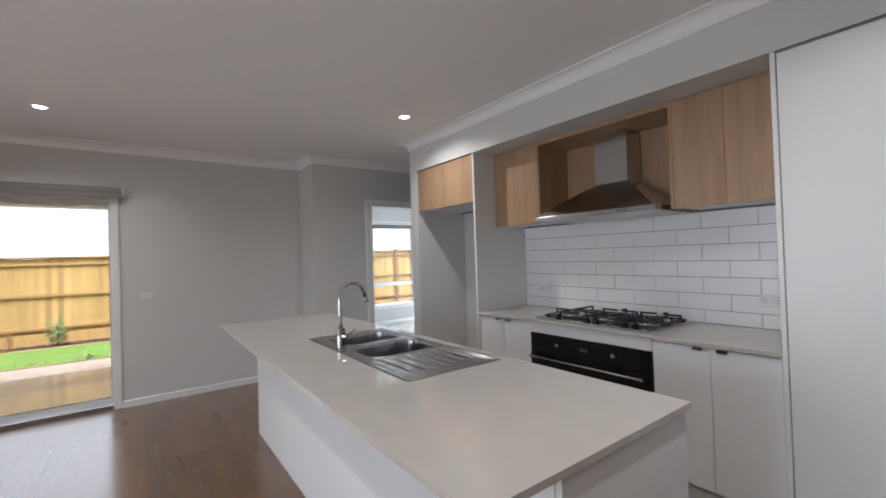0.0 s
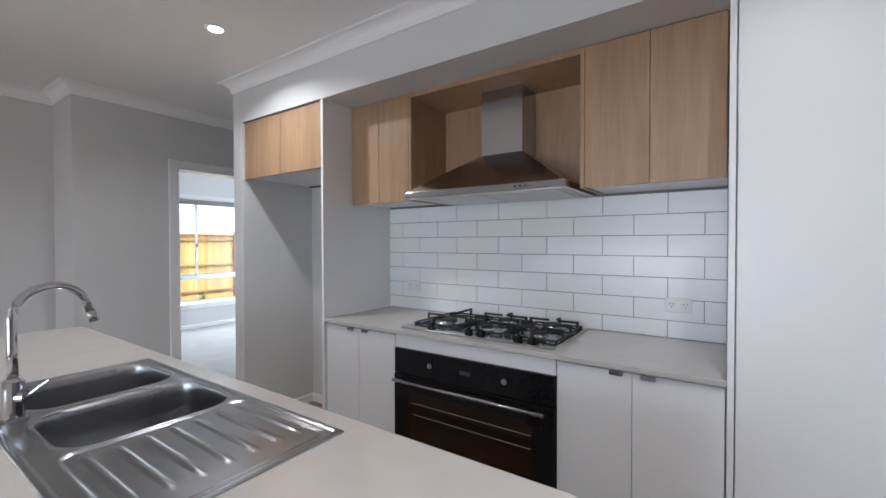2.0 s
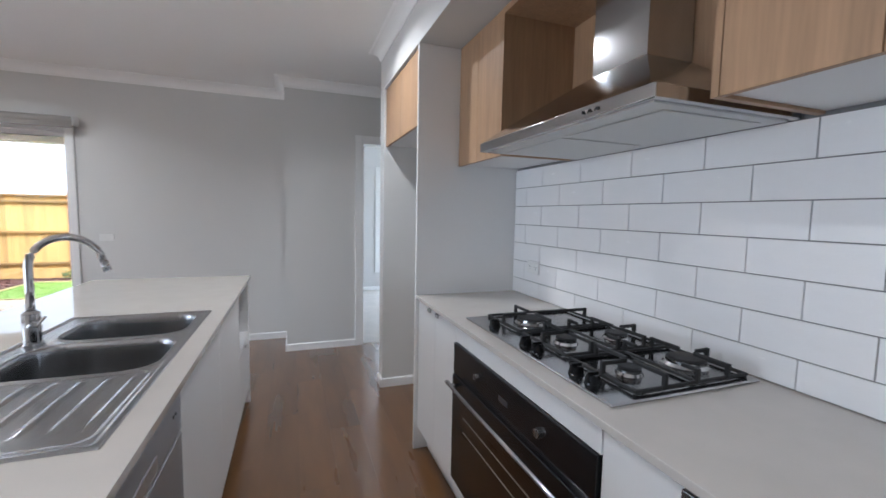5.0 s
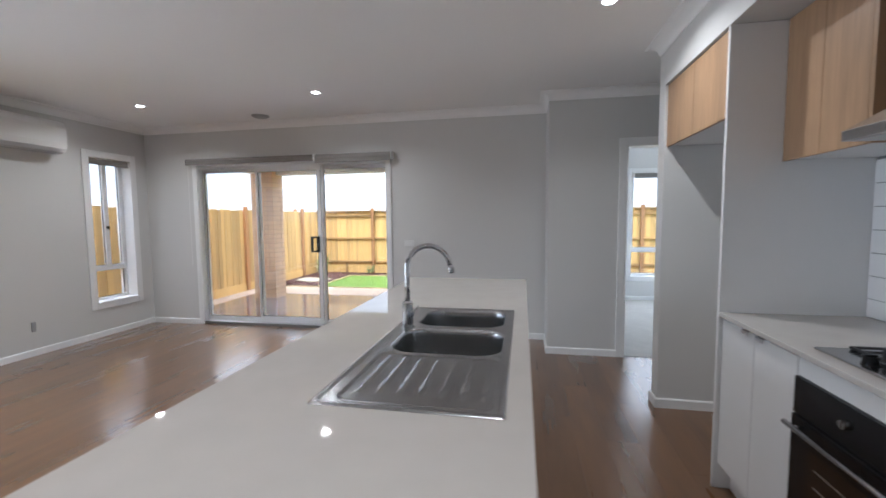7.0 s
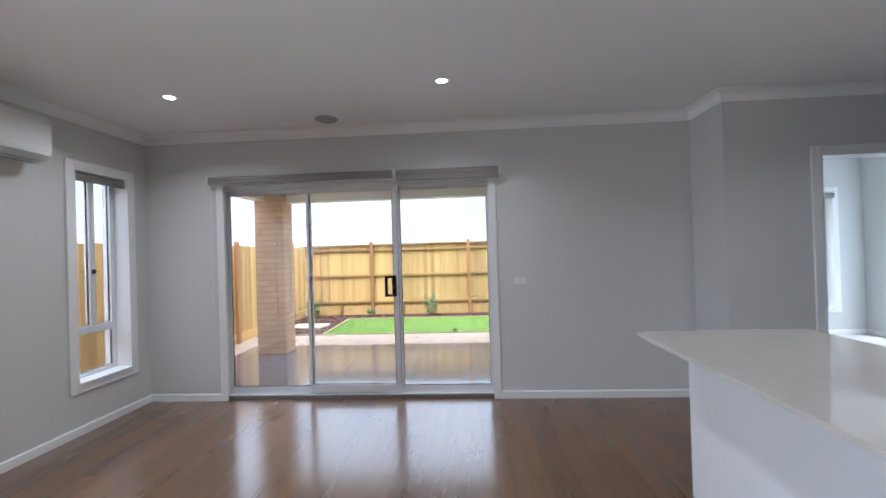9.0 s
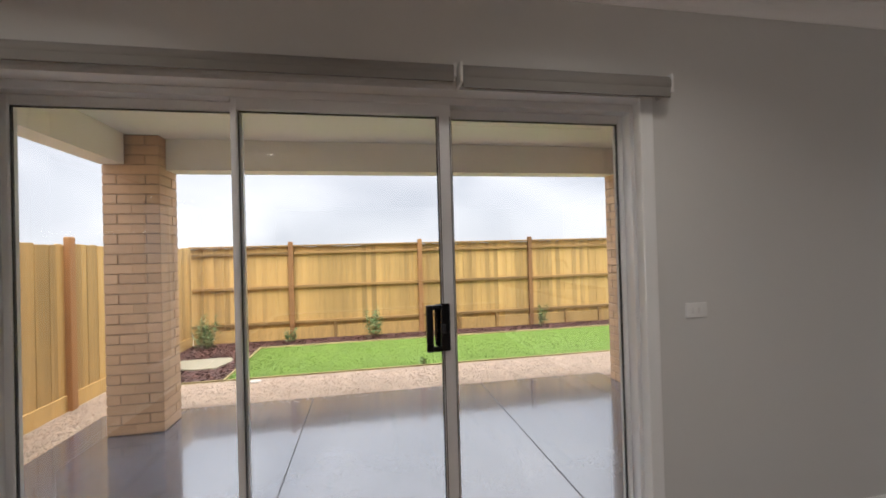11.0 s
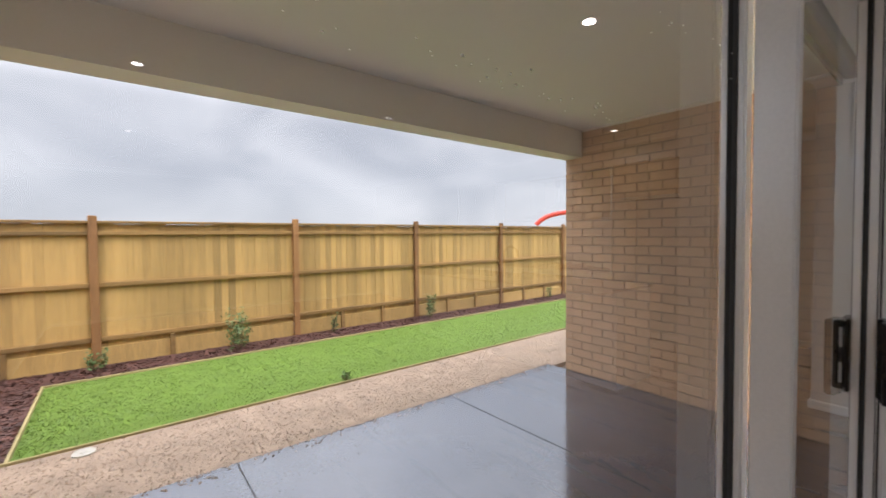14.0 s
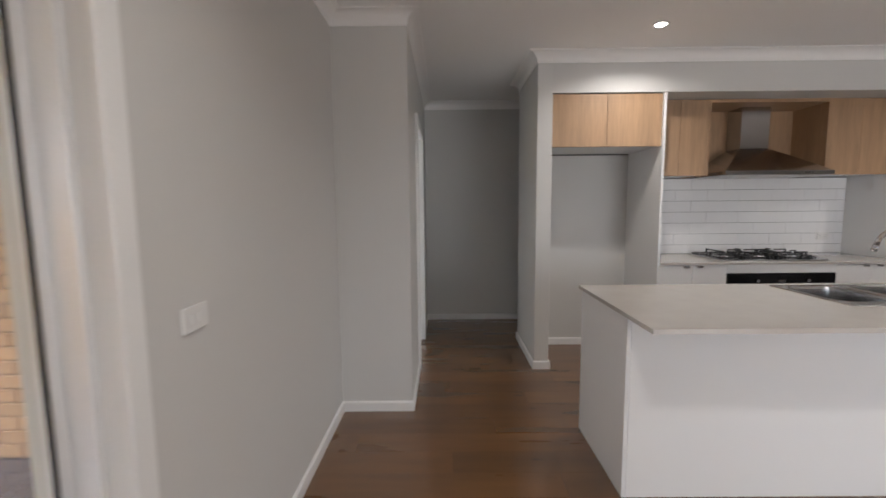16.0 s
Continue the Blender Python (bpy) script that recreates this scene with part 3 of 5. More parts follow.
part("latch", box(4.178, 4.200, ya - 0.012, ya + 0.004, 1.30, 1.36, 0.003), BLACK, s, "black latch")
glazed(bwin, "sash", ux0 + 0.025, ux1 - 0.025, uz0 + 0.025, 0.79, ya + 0.01, yb - 0.01, 0.008, 0.008, 0.008, in_y)


def roller_blind(u0, u1, z, r, place, at, label):
    """A raised roller blind: the rolled fabric, its bottom bar and end brackets."""
    ob = thing("roller_blind", label, "blind", at, "roller blinds")
    if place == "y":
        part("fabric_roll", cyl(at[1], z, u0 + 0.012, u1 - 0.012, r, axis="x"), BLIND, ob, smooth=False)
        part("bottom_bar", box(u0 + 0.012, u1 - 0.012, at[1] - r * 0.9, at[1] - r * 0.9 + 0.012, z - r - 0.02, z - r * 0.45, 0.004), BLIND, ob, "grey fabric covered bar")
        for a in (u0, u1 - 0.01):
            part("bracket", box(a, a + 0.010, at[1] - r, NY if at[1] < 5.4 else BR_Y1, z - r, z + r, 0.002), PLASTIC, ob, "white end bracket")
    else:
        part("fabric_roll", cyl(at[0], z, u0 + 0.008, u1 - 0.008, r, axis="y"), BLIND, ob)
        part("bottom_bar", box(at[0] + r * 0.6, at[0] + r * 0.6 + 0.012, u0 + 0.008, u1 - 0.008, z - r - 0.018, z - r * 0.4, 0.004), BLIND, ob, "grey fabric covered bar")
        for a in (u0, u1 - 0.007):
            part("bracket", box(at[0] - r, at[0] + r, a, a + 0.007, z - r, WIN_Z1 - 0.016, 0.001), PLASTIC, ob, "white end bracket")
    return ob


roller_blind(-2.605, -0.815, 2.118, 0.028, "y", (-1.70, NY - 0.06, 2.105), "rolled up grey roller blind above the sliding door")
roller_blind(-0.805, 0.160, 2.102, 0.042, "y", (-0.34, NY - 0.065, 2.105), "shorter rolled up grey roller blind above the sliding door")
roller_blind(WIN_Y0 + 0.018, WIN_Y1 - 0.018, 2.078, 0.026, "x", (WX - 0.03, 4.83, 2.078), "rolled up grey roller blind in the tall window")
roller_blind(BW_X0 + 0.02, BW_X1 - 0.02, 2.03, 0.03, "y", (4.27, BR_Y1 - 0.04, 2.03), "rolled up grey roller blind over the bedroom window")
chain = thing("blind_chain", "thin white bead chain hanging from the blind", "chain", (-2.585, NY - 0.05, 0.8))
part("cord", tube([(-2.585, NY - 0.05, 2.07), (-2.585, NY - 0.05, 0.77)], 0.0018, 6), PLASTIC, chain)

# ---- lamps and ceiling fittings ----
def downlight(x, y):
    ob = thing("downlight", "round white recessed ceiling downlight, switched on", "downlight", (x, y, CZ), "ceiling downlights")
    bm = bmesh.new()
    n, prof = 32, [(0.058, 0.0), (0.0575, -0.004), (0.053, -0.006), (0.038, -0.004), (0.035, -0.0015)]
    rings = [[bm.verts.new((x + r * math.cos(2 * math.pi * i / n), y + r * math.sin(2 * math.pi * i / n), CZ + h)) for i in range(n)] for r, h in prof]
    for a, b in zip(rings, rings[1:]):
        for i in range(n):
            bm.faces.new((a[i], a[(i + 1) % n], b[(i + 1) % n], b[i]))
    part("trim_ring", bm, PLASTIC, ob, "white metal ring", True)
    part("lens", cyl(x, y, CZ - 0.003, CZ - 0.001, 0.035, n=32), LENS, ob, "glowing frosted lens")
    data = bpy.data.lights.new("downlight_lamp", "AREA")
    data.shape, data.size, data.spread = "DISK", 0.066, radians(146)
    data.energy, data.color = LAMP_WATTS, (1.0, 0.93, 0.84)
    lamp = new("lamp", data)
    lamp.parent, lamp.location = ob, (0, 0, -0.0045)
    return ob


first = downlight(-2.32, 4.38)
for x, y in ((-0.30, 4.34), (-2.25, 2.15), (-0.22, 2.05), (2.105, 3.153), (1.56, 0.48), (-0.22, -0.1), (-2.25, -0.1)):
    copy_thing(first, Matrix.Translation((x, y, CZ)))

vent = thing("ceiling_vent", "round grey ceiling vent with stepped rings", "vent", (-1.363, 5.03, CZ))
bm = bmesh.new()
prof = [(0.098, 0.0), (0.098, -0.005), (0.088, -0.010), (0.078, -0.011), (0.076, -0.018), (0.060, -0.022), (0.0, -0.022)]
n = 32
rings = [[bm.verts.new((-1.363 + r * math.cos(2 * math.pi * i / n), 5.03 + r * math.sin(2 * math.pi * i / n), CZ + h)) for i in range(n)] for r, h in prof[:-1]]
for a, b in zip(rings, rings[1:]):
    for i in range(n):
        bm.faces.new((a[i], a[(i + 1) % n], b[(i + 1) % n], b[i]))
bm.faces.new(rings[-1])
bmesh.ops.recalc_face_normals(bm, faces=list(bm.faces))
part("body", bm, mat("grey_vent_plastic", (0.42, 0.42, 0.42), 0.5), vent)

# ---- air conditioner ----
ac = thing("air_conditioner", "white wall mounted split air conditioner", "air conditioner", (WX, 3.62, 2.12))
AC0, AC1 = 3.05, 4.20
prof = [(0.0, 2.085), (0.12, 2.078), (0.185, 2.092), (0.212, 2.125), (0.22, 2.18), (0.22, 2.335), (0.202, 2.385), (0.16, 2.408), (0.0, 2.412)]
bm = bmesh.new()
r0 = [bm.verts.new((WX + u, AC0, v)) for u, v in prof]
r1 = [bm.verts.new((WX + u, AC1, v)) for u, v in prof]
for i in range(len(prof)):
    bm.faces.new((r0[i], r0[(i + 1) % len(prof)], r1[(i + 1) % len(prof)], r1[i]))
bm.faces.new(r0)
bm.faces.new(r1)
bmesh.ops.recalc_face_normals(bm, faces=list(bm.faces))
bmesh.ops.bevel(bm, geom=[e for e in bm.edges if abs(e.verts[0].co.y - e.verts[1].co.y) < 1e-6], offset=0.012, segments=3, affect="EDGES")
part("body", bm, PLASTIC, ac)
bm = bmesh.new()
for (u0, v0), (u1, v1) in (((0.128, 2.0745), (0.186, 2.0885)), ((0.186, 2.0885), (0.213, 2.122))):
    q = [bm.verts.new(p) for p in ((WX + u0 + 0.003, AC0 + 0.06, v0), (WX + u1 + 0.003, AC0 + 0.06, v1), (WX + u1 + 0.003, AC1 - 0.06, v1), (WX + u0 + 0.003, AC1 - 0.06, v0))]
    bm.faces.new(q)
bmesh.ops.solidify(bm, geom=list(bm.faces), thickness=0.004)
part("louvre", bm, PLASTIC, ac, "white air outlet flap")
# grey strip on the underside paints the shade of the outlet slot
part("slot", box(WX + 0.112, WX + 0.124, AC0 + 0.05, AC1 - 0.05, 2.074, 2.08), mat("slot_shade_grey", (0.25, 0.25, 0.25), 0.7), ac, "thin grey strip painted as the shaded outlet slot")


def wall_plate(u, z, w, h, plane, name, label, category, sockets=0, rockers=0):
    """A wall plate on plane ('x-','x+','y') with its rockers or three-pin sockets."""
    axis, at, sign = plane
    def b(u0, u1, z0, z1, d0, d1, bev):
        lo, hi = sorted((at + sign * d0, at + sign * d1))
        return box(lo, hi, u0, u1, z0, z1, bev) if axis == "x" else box(u0, u1, lo, hi, z0, z1, bev)
    ob = thing(name, label, category, (at, u, z) if axis == "x" else (u, at, z))
    part("plate", b(u - w / 2, u + w / 2, z - h / 2, z + h / 2, 0, 0.009, 0.003), PLASTIC, ob)
    for k in range(sockets):
        c = u + (k - (sockets - 1) / 2) * w * 0.5
        part("rocker_switch", b(c - 0.006, c + 0.006, z + h * 0.22, z + h * 0.36, 0.009, 0.013, 0.001), PLASTIC, ob)
        bm = join(b(c - 0.009, c - 0.006, z + 0.001, z + 0.009, 0.0091, 0.0096, 0), b(c + 0.006, c + 0.009, z + 0.001, z + 0.009, 0.0091, 0.0096, 0), b(c - 0.0013, c + 0.0013, z - 0.013, z - 0.005, 0.0091, 0.0096, 0))
        part("socket", bm, SEAL, ob, "dark three pin slots")
    for k in range(rockers):
        c = u + (k - (rockers - 1) / 2) * w * 0.3
        part("rocker_switch", b(c - 0.009, c + 0.009, z - 0.014, z + 0.014, 0.009, 0.013, 0.002), PLASTIC, ob)
    return ob


wall_plate(0.325, 1.080, 0.112, 0.07, ("y", NY, -1), "light_switch", "white light switch plate beside the sliding door", "light switch", rockers=2)
low_plate = wall_plate(3.90, 0.298, 0.040, 0.10, ("x", WX, 1), "wall_outlet", "narrow grey wall plate low on the wall", "wall outlet", rockers=1)
for ch in low_plate.children:
    ch.data.materials[0] = PRINT
wall_plate(0.966, 1.066, 0.115, 0.072, ("x", BX - 0.010, -1), "power_outlet", "white double power outlet on the tiles", "power outlet", sockets=2)
wall_plate(2.606, 1.069, 0.115, 0.072, ("x", BX - 0.010, -1), "power_outlet", "white double power outlet on the tiles", "power outlet", sockets=2)

# ---- kitchen run ----
FACE0, FACE1 = 2.606, 2.624


def lip_pull(parent, y, z, length=0.05):
    part("handle", join(box(FACE0 - 0.013, FACE1 - 0.002, y - length / 2, y + length / 2, z, z + 0.0025), box(FACE0 - 0.0145, FACE0 - 0.0115, y - length / 2, y + length / 2, z - 0.014, z + 0.0025, 0.001)), CHROME, parent, "chrome lip pull")


def base_cabinet(y0, y1, doors, label):
    ob = thing("base_cabinet", label, "cabinet", (2.9, (y0 + y1) / 2, 0), "kitchen base cabinets")
    part("body", box(FACE1 + 0.001, BX, y0 + 0.001, y1 - 0.001, 0.135, 0.878), CAB, ob)
    part("kickboard", box(FACE1 + 0.045, FACE1 + 0.061, y0, y1, 0.0, 0.134), CAB, ob, "recessed white kickboard")
    w = (y1 - y0) / doors
    for k in range(doors):
        a, b = y0 + k * w + 0.0015, y0 + (k + 1) * w - 0.0015
        d = part("door", box(FACE0, FACE1, a, b, 0.137, 0.868, 0.0012, 1), CAB, ob)
        lip_pull(d, b - 0.055 if k == 0 else a + 0.055, 0.8685)
    return ob


base_cabinet(2.266, 2.832, 2, "white two door base cabinet with chrome lip pulls")
base_cabinet(0.775, 1.366, 2, "white two door base cabinet beside the pantry")
oven_box = thing("oven_cabinet", "white cabinet surround under the cooktop", "cabinet", (2.9, 1.816, 0), "kitchen base cabinets")
part("rail", box(FACE0, BX, 1.369, 2.263, 0.806, 0.876), CAB, oven_box, "white rail above the oven")
part("rail", box(FACE0, BX, 1.369, 2.263, 0.137, 0.198), CAB, oven_box, "white rail under the oven")
part("kickboard", box(FACE1 + 0.045, FACE1 + 0.061, 1.367, 2.265, 0.0, 0.134), CAB, oven_box)

worktop = thing("worktop", "pale stone kitchen worktop along the tiled wall", "worktop", (2.9, 1.8, 0.88))
part("slab", box(2.588, BX, 0.772, 2.834, 0.8795, 0.90, 0.002), STONE, worktop)

oven = thing("oven", "wide black glass built-in oven with steel handle", "oven", (2.62, 1.816, 0.2))
part("body", box(FACE1, 3.15, 1.375, 2.257, 0.2, 0.804), BLACK, oven)
part("control_panel", box(2.594, FACE1 - 0.0005, 1.371, 2.261, 0.672, 0.804, 0.002), BLACK, oven, "black glass control panel")
odoor = part("door", box(2.590, FACE1 - 0.0005, 1.371, 2.261, 0.2, 0.668, 0.003), BLACK, oven, "black glass drop down door")
part("pane", box(2.5885, 2.5905, 1.47, 2.162, 0.27, 0.585), OVENGLASS, odoor, "dark opaque oven window")
# rails sit on the opaque pane; dull colour stands in for dimness behind glass
for z in (0.527, 0.468):
    part("oven_rack", tube([(2.5884, 1.475, z), (2.5884, 2.13, z)], 0.0020, 8), mat("dim_rack", (0.30, 0.27, 0.23), 0.5, 0.6, bump=0) if z > 0.5 else bpy.data.materials["dim_rack"], odoor, "shelf rail on the pane, coloured dim as if behind glass")
part("handle", join(tube([(2.556, 1.405, 0.641), (2.556, 2.240, 0.641)], 0.009, 14), tube([(2.556, 1.44, 0.641), (2.592, 1.44, 0.641)], 0.007), tube([(2.556, 2.195, 0.641), (2.592, 2.195, 0.641)], 0.007)), STEEL, odoor, "brushed steel bar handle", True)
for y in (2.018, 1.600):
    k = part("knob", join(cyl(y, 0.742, 2.581, 2.594, 0.0135, 0.0155, 24, "x"), box(2.578, 2.582, y - 0.0025, y + 0.0025, 0.731, 0.753, 0.001)), STEEL, oven, "round steel oven knob")
part("display", box(2.5925, 2.5938, 1.785, 1.845, 0.728, 0.748), mat("grey_display", (0.06, 0.06, 0.065), 0.2), oven, "small dim clock display")
part("badge", box(2.5885, 2.5898, 1.79, 1.84, 0.222, 0.230), PRINT, odoor, "small unreadable maker's badge")

# cooktop
HX0, HX1, HY0, HY1 = 2.648, 3.172, 1.390, 2.264
hob = thing("gas_cooktop", "five burner stainless steel gas cooktop with iron trivets", "cooktop", (2.9, 1.827, 0.9))
part("tray", box(HX0, HX1, HY0, HY1, 0.9005, 0.9095, 0.004), STEEL, hob, "stainless steel tray")
WELL = mat("dark_steel", (0.20, 0.20, 0.20), 0.15, 1.0, rvar=0.04)
BURNERS = ((2.878, 2.105, 0.060), (2.842, 1.826, 0.036), (3.062, 1.826, 0.040), (2.842, 1.535, 0.033), (3.072, 1.545, 0.056))
GROUPS = ((1.975, 2.243, (0,)), (1.693, 1.961, (1, 2)), (1.411, 1.679, (3, 4)))
TX0, TX1 = 2.742, 3.150
for y0, y1, sel in GROUPS:
    part("well", box(TX0 + 0.006, TX1 - 0.006, y0 + 0.006, y1 - 0.006, 0.9096, 0.9106, 0.0004, 1), WELL, hob, "shiny dark steel well")
for x, y, r in BURNERS:
    b = part("burner", join(cyl(x, y, 0.9107, 0.919, r * 1.18, r * 1.05, 28), cyl(x, y, 0.919, 0.926, r * 1.02, r, 28)), STEEL, hob, "aluminium burner ring")
    part("cap", join(cyl(x, y, 0.926, 0.931, r * 0.97, r * 0.99, 28), cyl(x, y, 0.931, 0.934, r * 0.99, r * 0.84, 28)), IRON, b, "black burner cap")
for y in (2.085, 1.852, 1.782, 1.580, 1.512):
    k = part("knob", join(cyl(2.695, y, 0.9097, 0.914, 0.0235, 0.0225, 24), cyl(2.695, y, 0.914, 0.936, 0.0205, 0.0185, 24)), BLACK, hob, "black round gas knob")
    part("grip", box(2.678, 2.712, y - 0.0035, y + 0.0035, 0.936, 0.9415, 0.0015, 1), BLACK, k)


def trivet(y0, y1, x0, x1, centres):
    """A low square frame on feet, with upright fingers that reach in over the burners."""
    t, zt = 0.0048, 0.956
    low, top = 0.9135, 0.9225
    bars = [(x0, x1, y0, y0 + 2 * t), (x0, x1, y1 - 2 * t, y1), (x0, x0 + 2 * t, y0 + 2 * t, y1 - 2 * t), (x1 - 2 * t, x1, y0 + 2 * t, y1 - 2 * t)]
    if len(centres) > 1:
        mx = (centres[0][0] + centres[1][0]) / 2
        bars.append((mx - t, mx + t, y0 + 2 * t, y1 - 2 * t))
    out = [box(a, b, c, d, low, top, 0.002, 1) for a, b, c, d in bars]
    for x in (x0 + 0.007, x1 - 0.007):
        for y in (y0 + 0.007, y1 - 0.007):
            out.append(box(x - 0.006, x + 0.006, y - 0.006, y + 0.006, 0.9096, low + 0.001, 0.002, 1))
    reach = []
    for cx, cy, r in centres:
        reach += [(cx, y0 + t, cx, cy - r * 0.5), (cx, y1 - t, cx, cy + r * 0.5)]
    if len(centres) > 1:
        reach += [(mx, y0 + t, mx, y0 + 0.05), (mx, y1 - t, mx, y1 - 0.05)]
    cy = centres[0][1]
    reach += [(x0 + t, cy, centres[0][0] - centres[0][2] * 0.5, cy), (x1 - t, cy, centres[-1][0] + centres[-1][2] * 0.5, cy)]
    for ax, ay, bx_, by_ in reach:
        out.append(box(ax - 0.0065, ax + 0.0065, ay - 0.0065, ay + 0.0065, low, zt, 0.002, 1))
        out.append(box(min(ax, bx_) - 0.0042, max(ax, bx_) + 0.0042, min(ay, by_) - 0.0042, max(ay, by_) + 0.0042, zt - 0.012, zt, 0.002, 1))
    return join(*out)


for y0, y1, sel in GROUPS:
    part("trivet", trivet(y0, y1, TX0, TX1, [BURNERS[i] for i in sel]), IRON, hob, "black cast iron pan support")

# range hood
hood = thing("range_hood", "stainless steel canopy range hood with chimney", "range hood", (2.95, 1.815, 1.63))
hy0, hy1, hx0 = 1.363, 2.267, 2.695
part("edge_band", box(hx0, BX - 0.012, hy0, hy1, 1.618, 1.653, 0.003), STEEL, hood, "flat steel edge band")
bm = bmesh.new()
cy, n = 1.822, 12
rings = []
for i in range(n + 1):
    s = i / n
    half = 0.442 + (0.127 - 0.442) * s
    front = hx0 + 0.004 + (2.996 - hx0) * s
    z = 1.653 + 0.217 * s ** 0.95
    rings.append([bm.verts.new(p) for p in ((front, cy - half, z), (front, cy + half, z), (BX - 0.014, cy + half, z), (BX - 0.014, cy - half, z))])
for a, b in zip(rings, rings[1:]):
    for k in range(4):
        bm.faces.new((a[k], a[(k + 1) % 4], b[(k + 1) % 4], b[k]))
bm.faces.new(rings[-1])
bmesh.ops.recalc_face_normals(bm, faces=list(bm.faces))
part("canopy", bm, STEEL, hood, "curved steel canopy")
part("chimney", box(3.0, BX - 0.014, cy - 0.127, cy + 0.127, 1.869, 2.262, 0.002), STEEL, hood, "tall brushed steel chimney cover")
under = part("underside", box(hx0 + 0.02, BX - 0.03, hy0 + 0.02, hy1 - 0.02, 1.6145, 1.619), mat("pale_filter_metal", (0.60, 0.60, 0.59), 0.42, 0.8, fine=300, bump=0.05), hood, "pale metal underside")
for k in range(2):
    part("filter", box(hx0 + 0.09, BX - 0.08, 1.42 + k * 0.405, 1.805 + k * 0.405, 1.611, 1.6148, 0.001, 1), bpy.data.materials["pale_filter_metal"], under, "mesh grease filter")
for k in range(5):
    part("button", cyl(1.600 - k * 0.0135, 1.636, hx0 - 0.004, hx0 + 0.001, 0.0045, 0.0045, 14, "x"), SEAL if k % 2 == 0 else CHROME, hood, "small push button")

# overhead oak cabinets
UX = 2.826


def overhead(y0, y1, doors, label, x=UX, z0=1.622, z1=2.262, back=BX):
    ob = thing("overhead_cabinet", label, "cabinet", ((x + back) / 2, (y0 + y1) / 2, z0), "overhead cabinets")
    part("body", box(x + 0.0185, back, y0 + 0.001, y1 - 0.001, z0 + 0.008, z1), CAB, ob, "white cabinet box with pale underside")
    w = (y1 - y0) / doors
    for k in range(doors):
        part("door", box(x, x + 0.018, y0 + k * w + 0.0013, y0 + (k + 1) * w - 0.0013, z0, z1 - 0.002, 0.001, 1), OAK, ob, "oak laminate door")
    return ob


overhead(2.350, 2.832, 2, "oak laminate overhead cabinet beside the range hood")
overhead(0.775, 1.315, 2, "oak laminate overhead cabinet beside the pantry")
overhead(2.858, 3.738, 2, "oak laminate cabinet over the empty fridge space", x=2.606, z0=1.846, z1=2.262)
# flat dark strip along the back of the cabinet's underside
part("vent_slot", box(BX - 0.035, BX - 0.004, 2.87, 3.735, 1.846, 1.8545), SEAL, [o for o in bpy.data.objects if o.name.startswith("overhead_cabinet") and o.location.y > 3][0], "dark strip at the back under the cabinet")
niche = thing("hood_niche", "oak laminate lined niche around the range hood", "cabinet panel", (3.0, 1.83, 1.62), "overhead cabinets")
part("side_panel", box(UX, BX, 2.331, 2.349, 1.622, 2.262), OAK, niche)
part("side_panel", box(UX, BX, 1.316, 1.334, 1.622, 2.262), OAK, niche)
part("top_panel", box(UX, BX, 1.334, 2.331, 2.235, 2.262), OAK, niche)
part("back_panel", box(BX - 0.012, BX, 1.334, 2.331, 1.64, 2.235), OAK, niche)
panel = thing("fridge_panel", "tall white gable panel beside the fridge space", "panel", (2.9, 2.845, 0), "")
part("board", box(2.588, BX, 2.8355, 2.8555, 0.0, 2.262, 0.001, 1), CAB, panel)

# pantry
pantry = thing("pantry_cabinet", "tall white two door pantry cabinet", "pantry", (2.9, 0.31, 0), "")
part("side_panel", box(2.588, BX, 0.751, 0.771, 0.0, 2.262, 0.001, 1), CAB, pantry)
part("body", box(2.612, BX, -0.150, 0.748, 0.0, 2.225), CAB, pantry)
# grey colour paints the shadow line between pantry doors and bulkhead
part("rail", box(2.604, 2.612, -0.150, 0.748, 2.2255, 2.262), mat("painted_shadow_grey", (0.3, 0.29, 0.28), 0.6), pantry, "grey strip painted in for the shadow line above the doors")
for y0, y1, hy in ((0.315, 0.7465, 0.338), (-0.150, 0.312, 0.289)):
    d = part("door", box(2.590, 2.610, y0, y1, 0.10, 2.250, 0.0015, 1), CAB, pantry)
    if hy < 0.3:
        part("handle", box(2.574, 2.590, 0.283, 0.307, 1.022, 1.058, 0.003), DOORSTEEL, d, "small chrome pull")

# splashback tiles on a grout bed
bed = tagged(solid("splashback", box(BX - 0.004, BX, 0.772, 2.834, 0.90, 1.64), GROUT), "white subway tile splashback with grey grout", "splashback", kind="structure")
tile_me = shared("tile", box(-0.0075, 0, -0.5, 0.5, -0.5, 0.5), TILE)
rows = [0.9015] + [0.9865 + 0.1052 * k for k in range(7)]
for r, (z0, z1) in enumerate(zip(rows, rows[1:])):
    start = (0.860 if r % 2 else 1.014) - 0.308 * 2
    k = 0
    while start + 0.308 * k < 2.834:
        a, b = max(0.7735, start + 0.308 * k + 0.0018), min(2.8325, start + 0.308 * (k + 1) - 0.0018)
        if b - a > 0.01:
            piece("tile", tile_me, bed, (BX - 0.004 + 0.0005, (a + b) / 2, (z0 + z1) / 2), (1, b - a, z1 - z0 - 0.0036))
        k += 1

# ---- island ----
IX0, IX1, IY0, IY1 = 0.765, 1.665, 0.768, 3.800
IF0, IF1, IB = 1.632, 1.650, 1.03
SX0, SX1, SY0, SY1 = 1.098, 1.600, 1.555, 2.708
itop = thing("island_worktop", "long pale stone island worktop with a sink cut-out", "worktop", (1.2, 2.28, 0.88))
bm = bmesh.new()
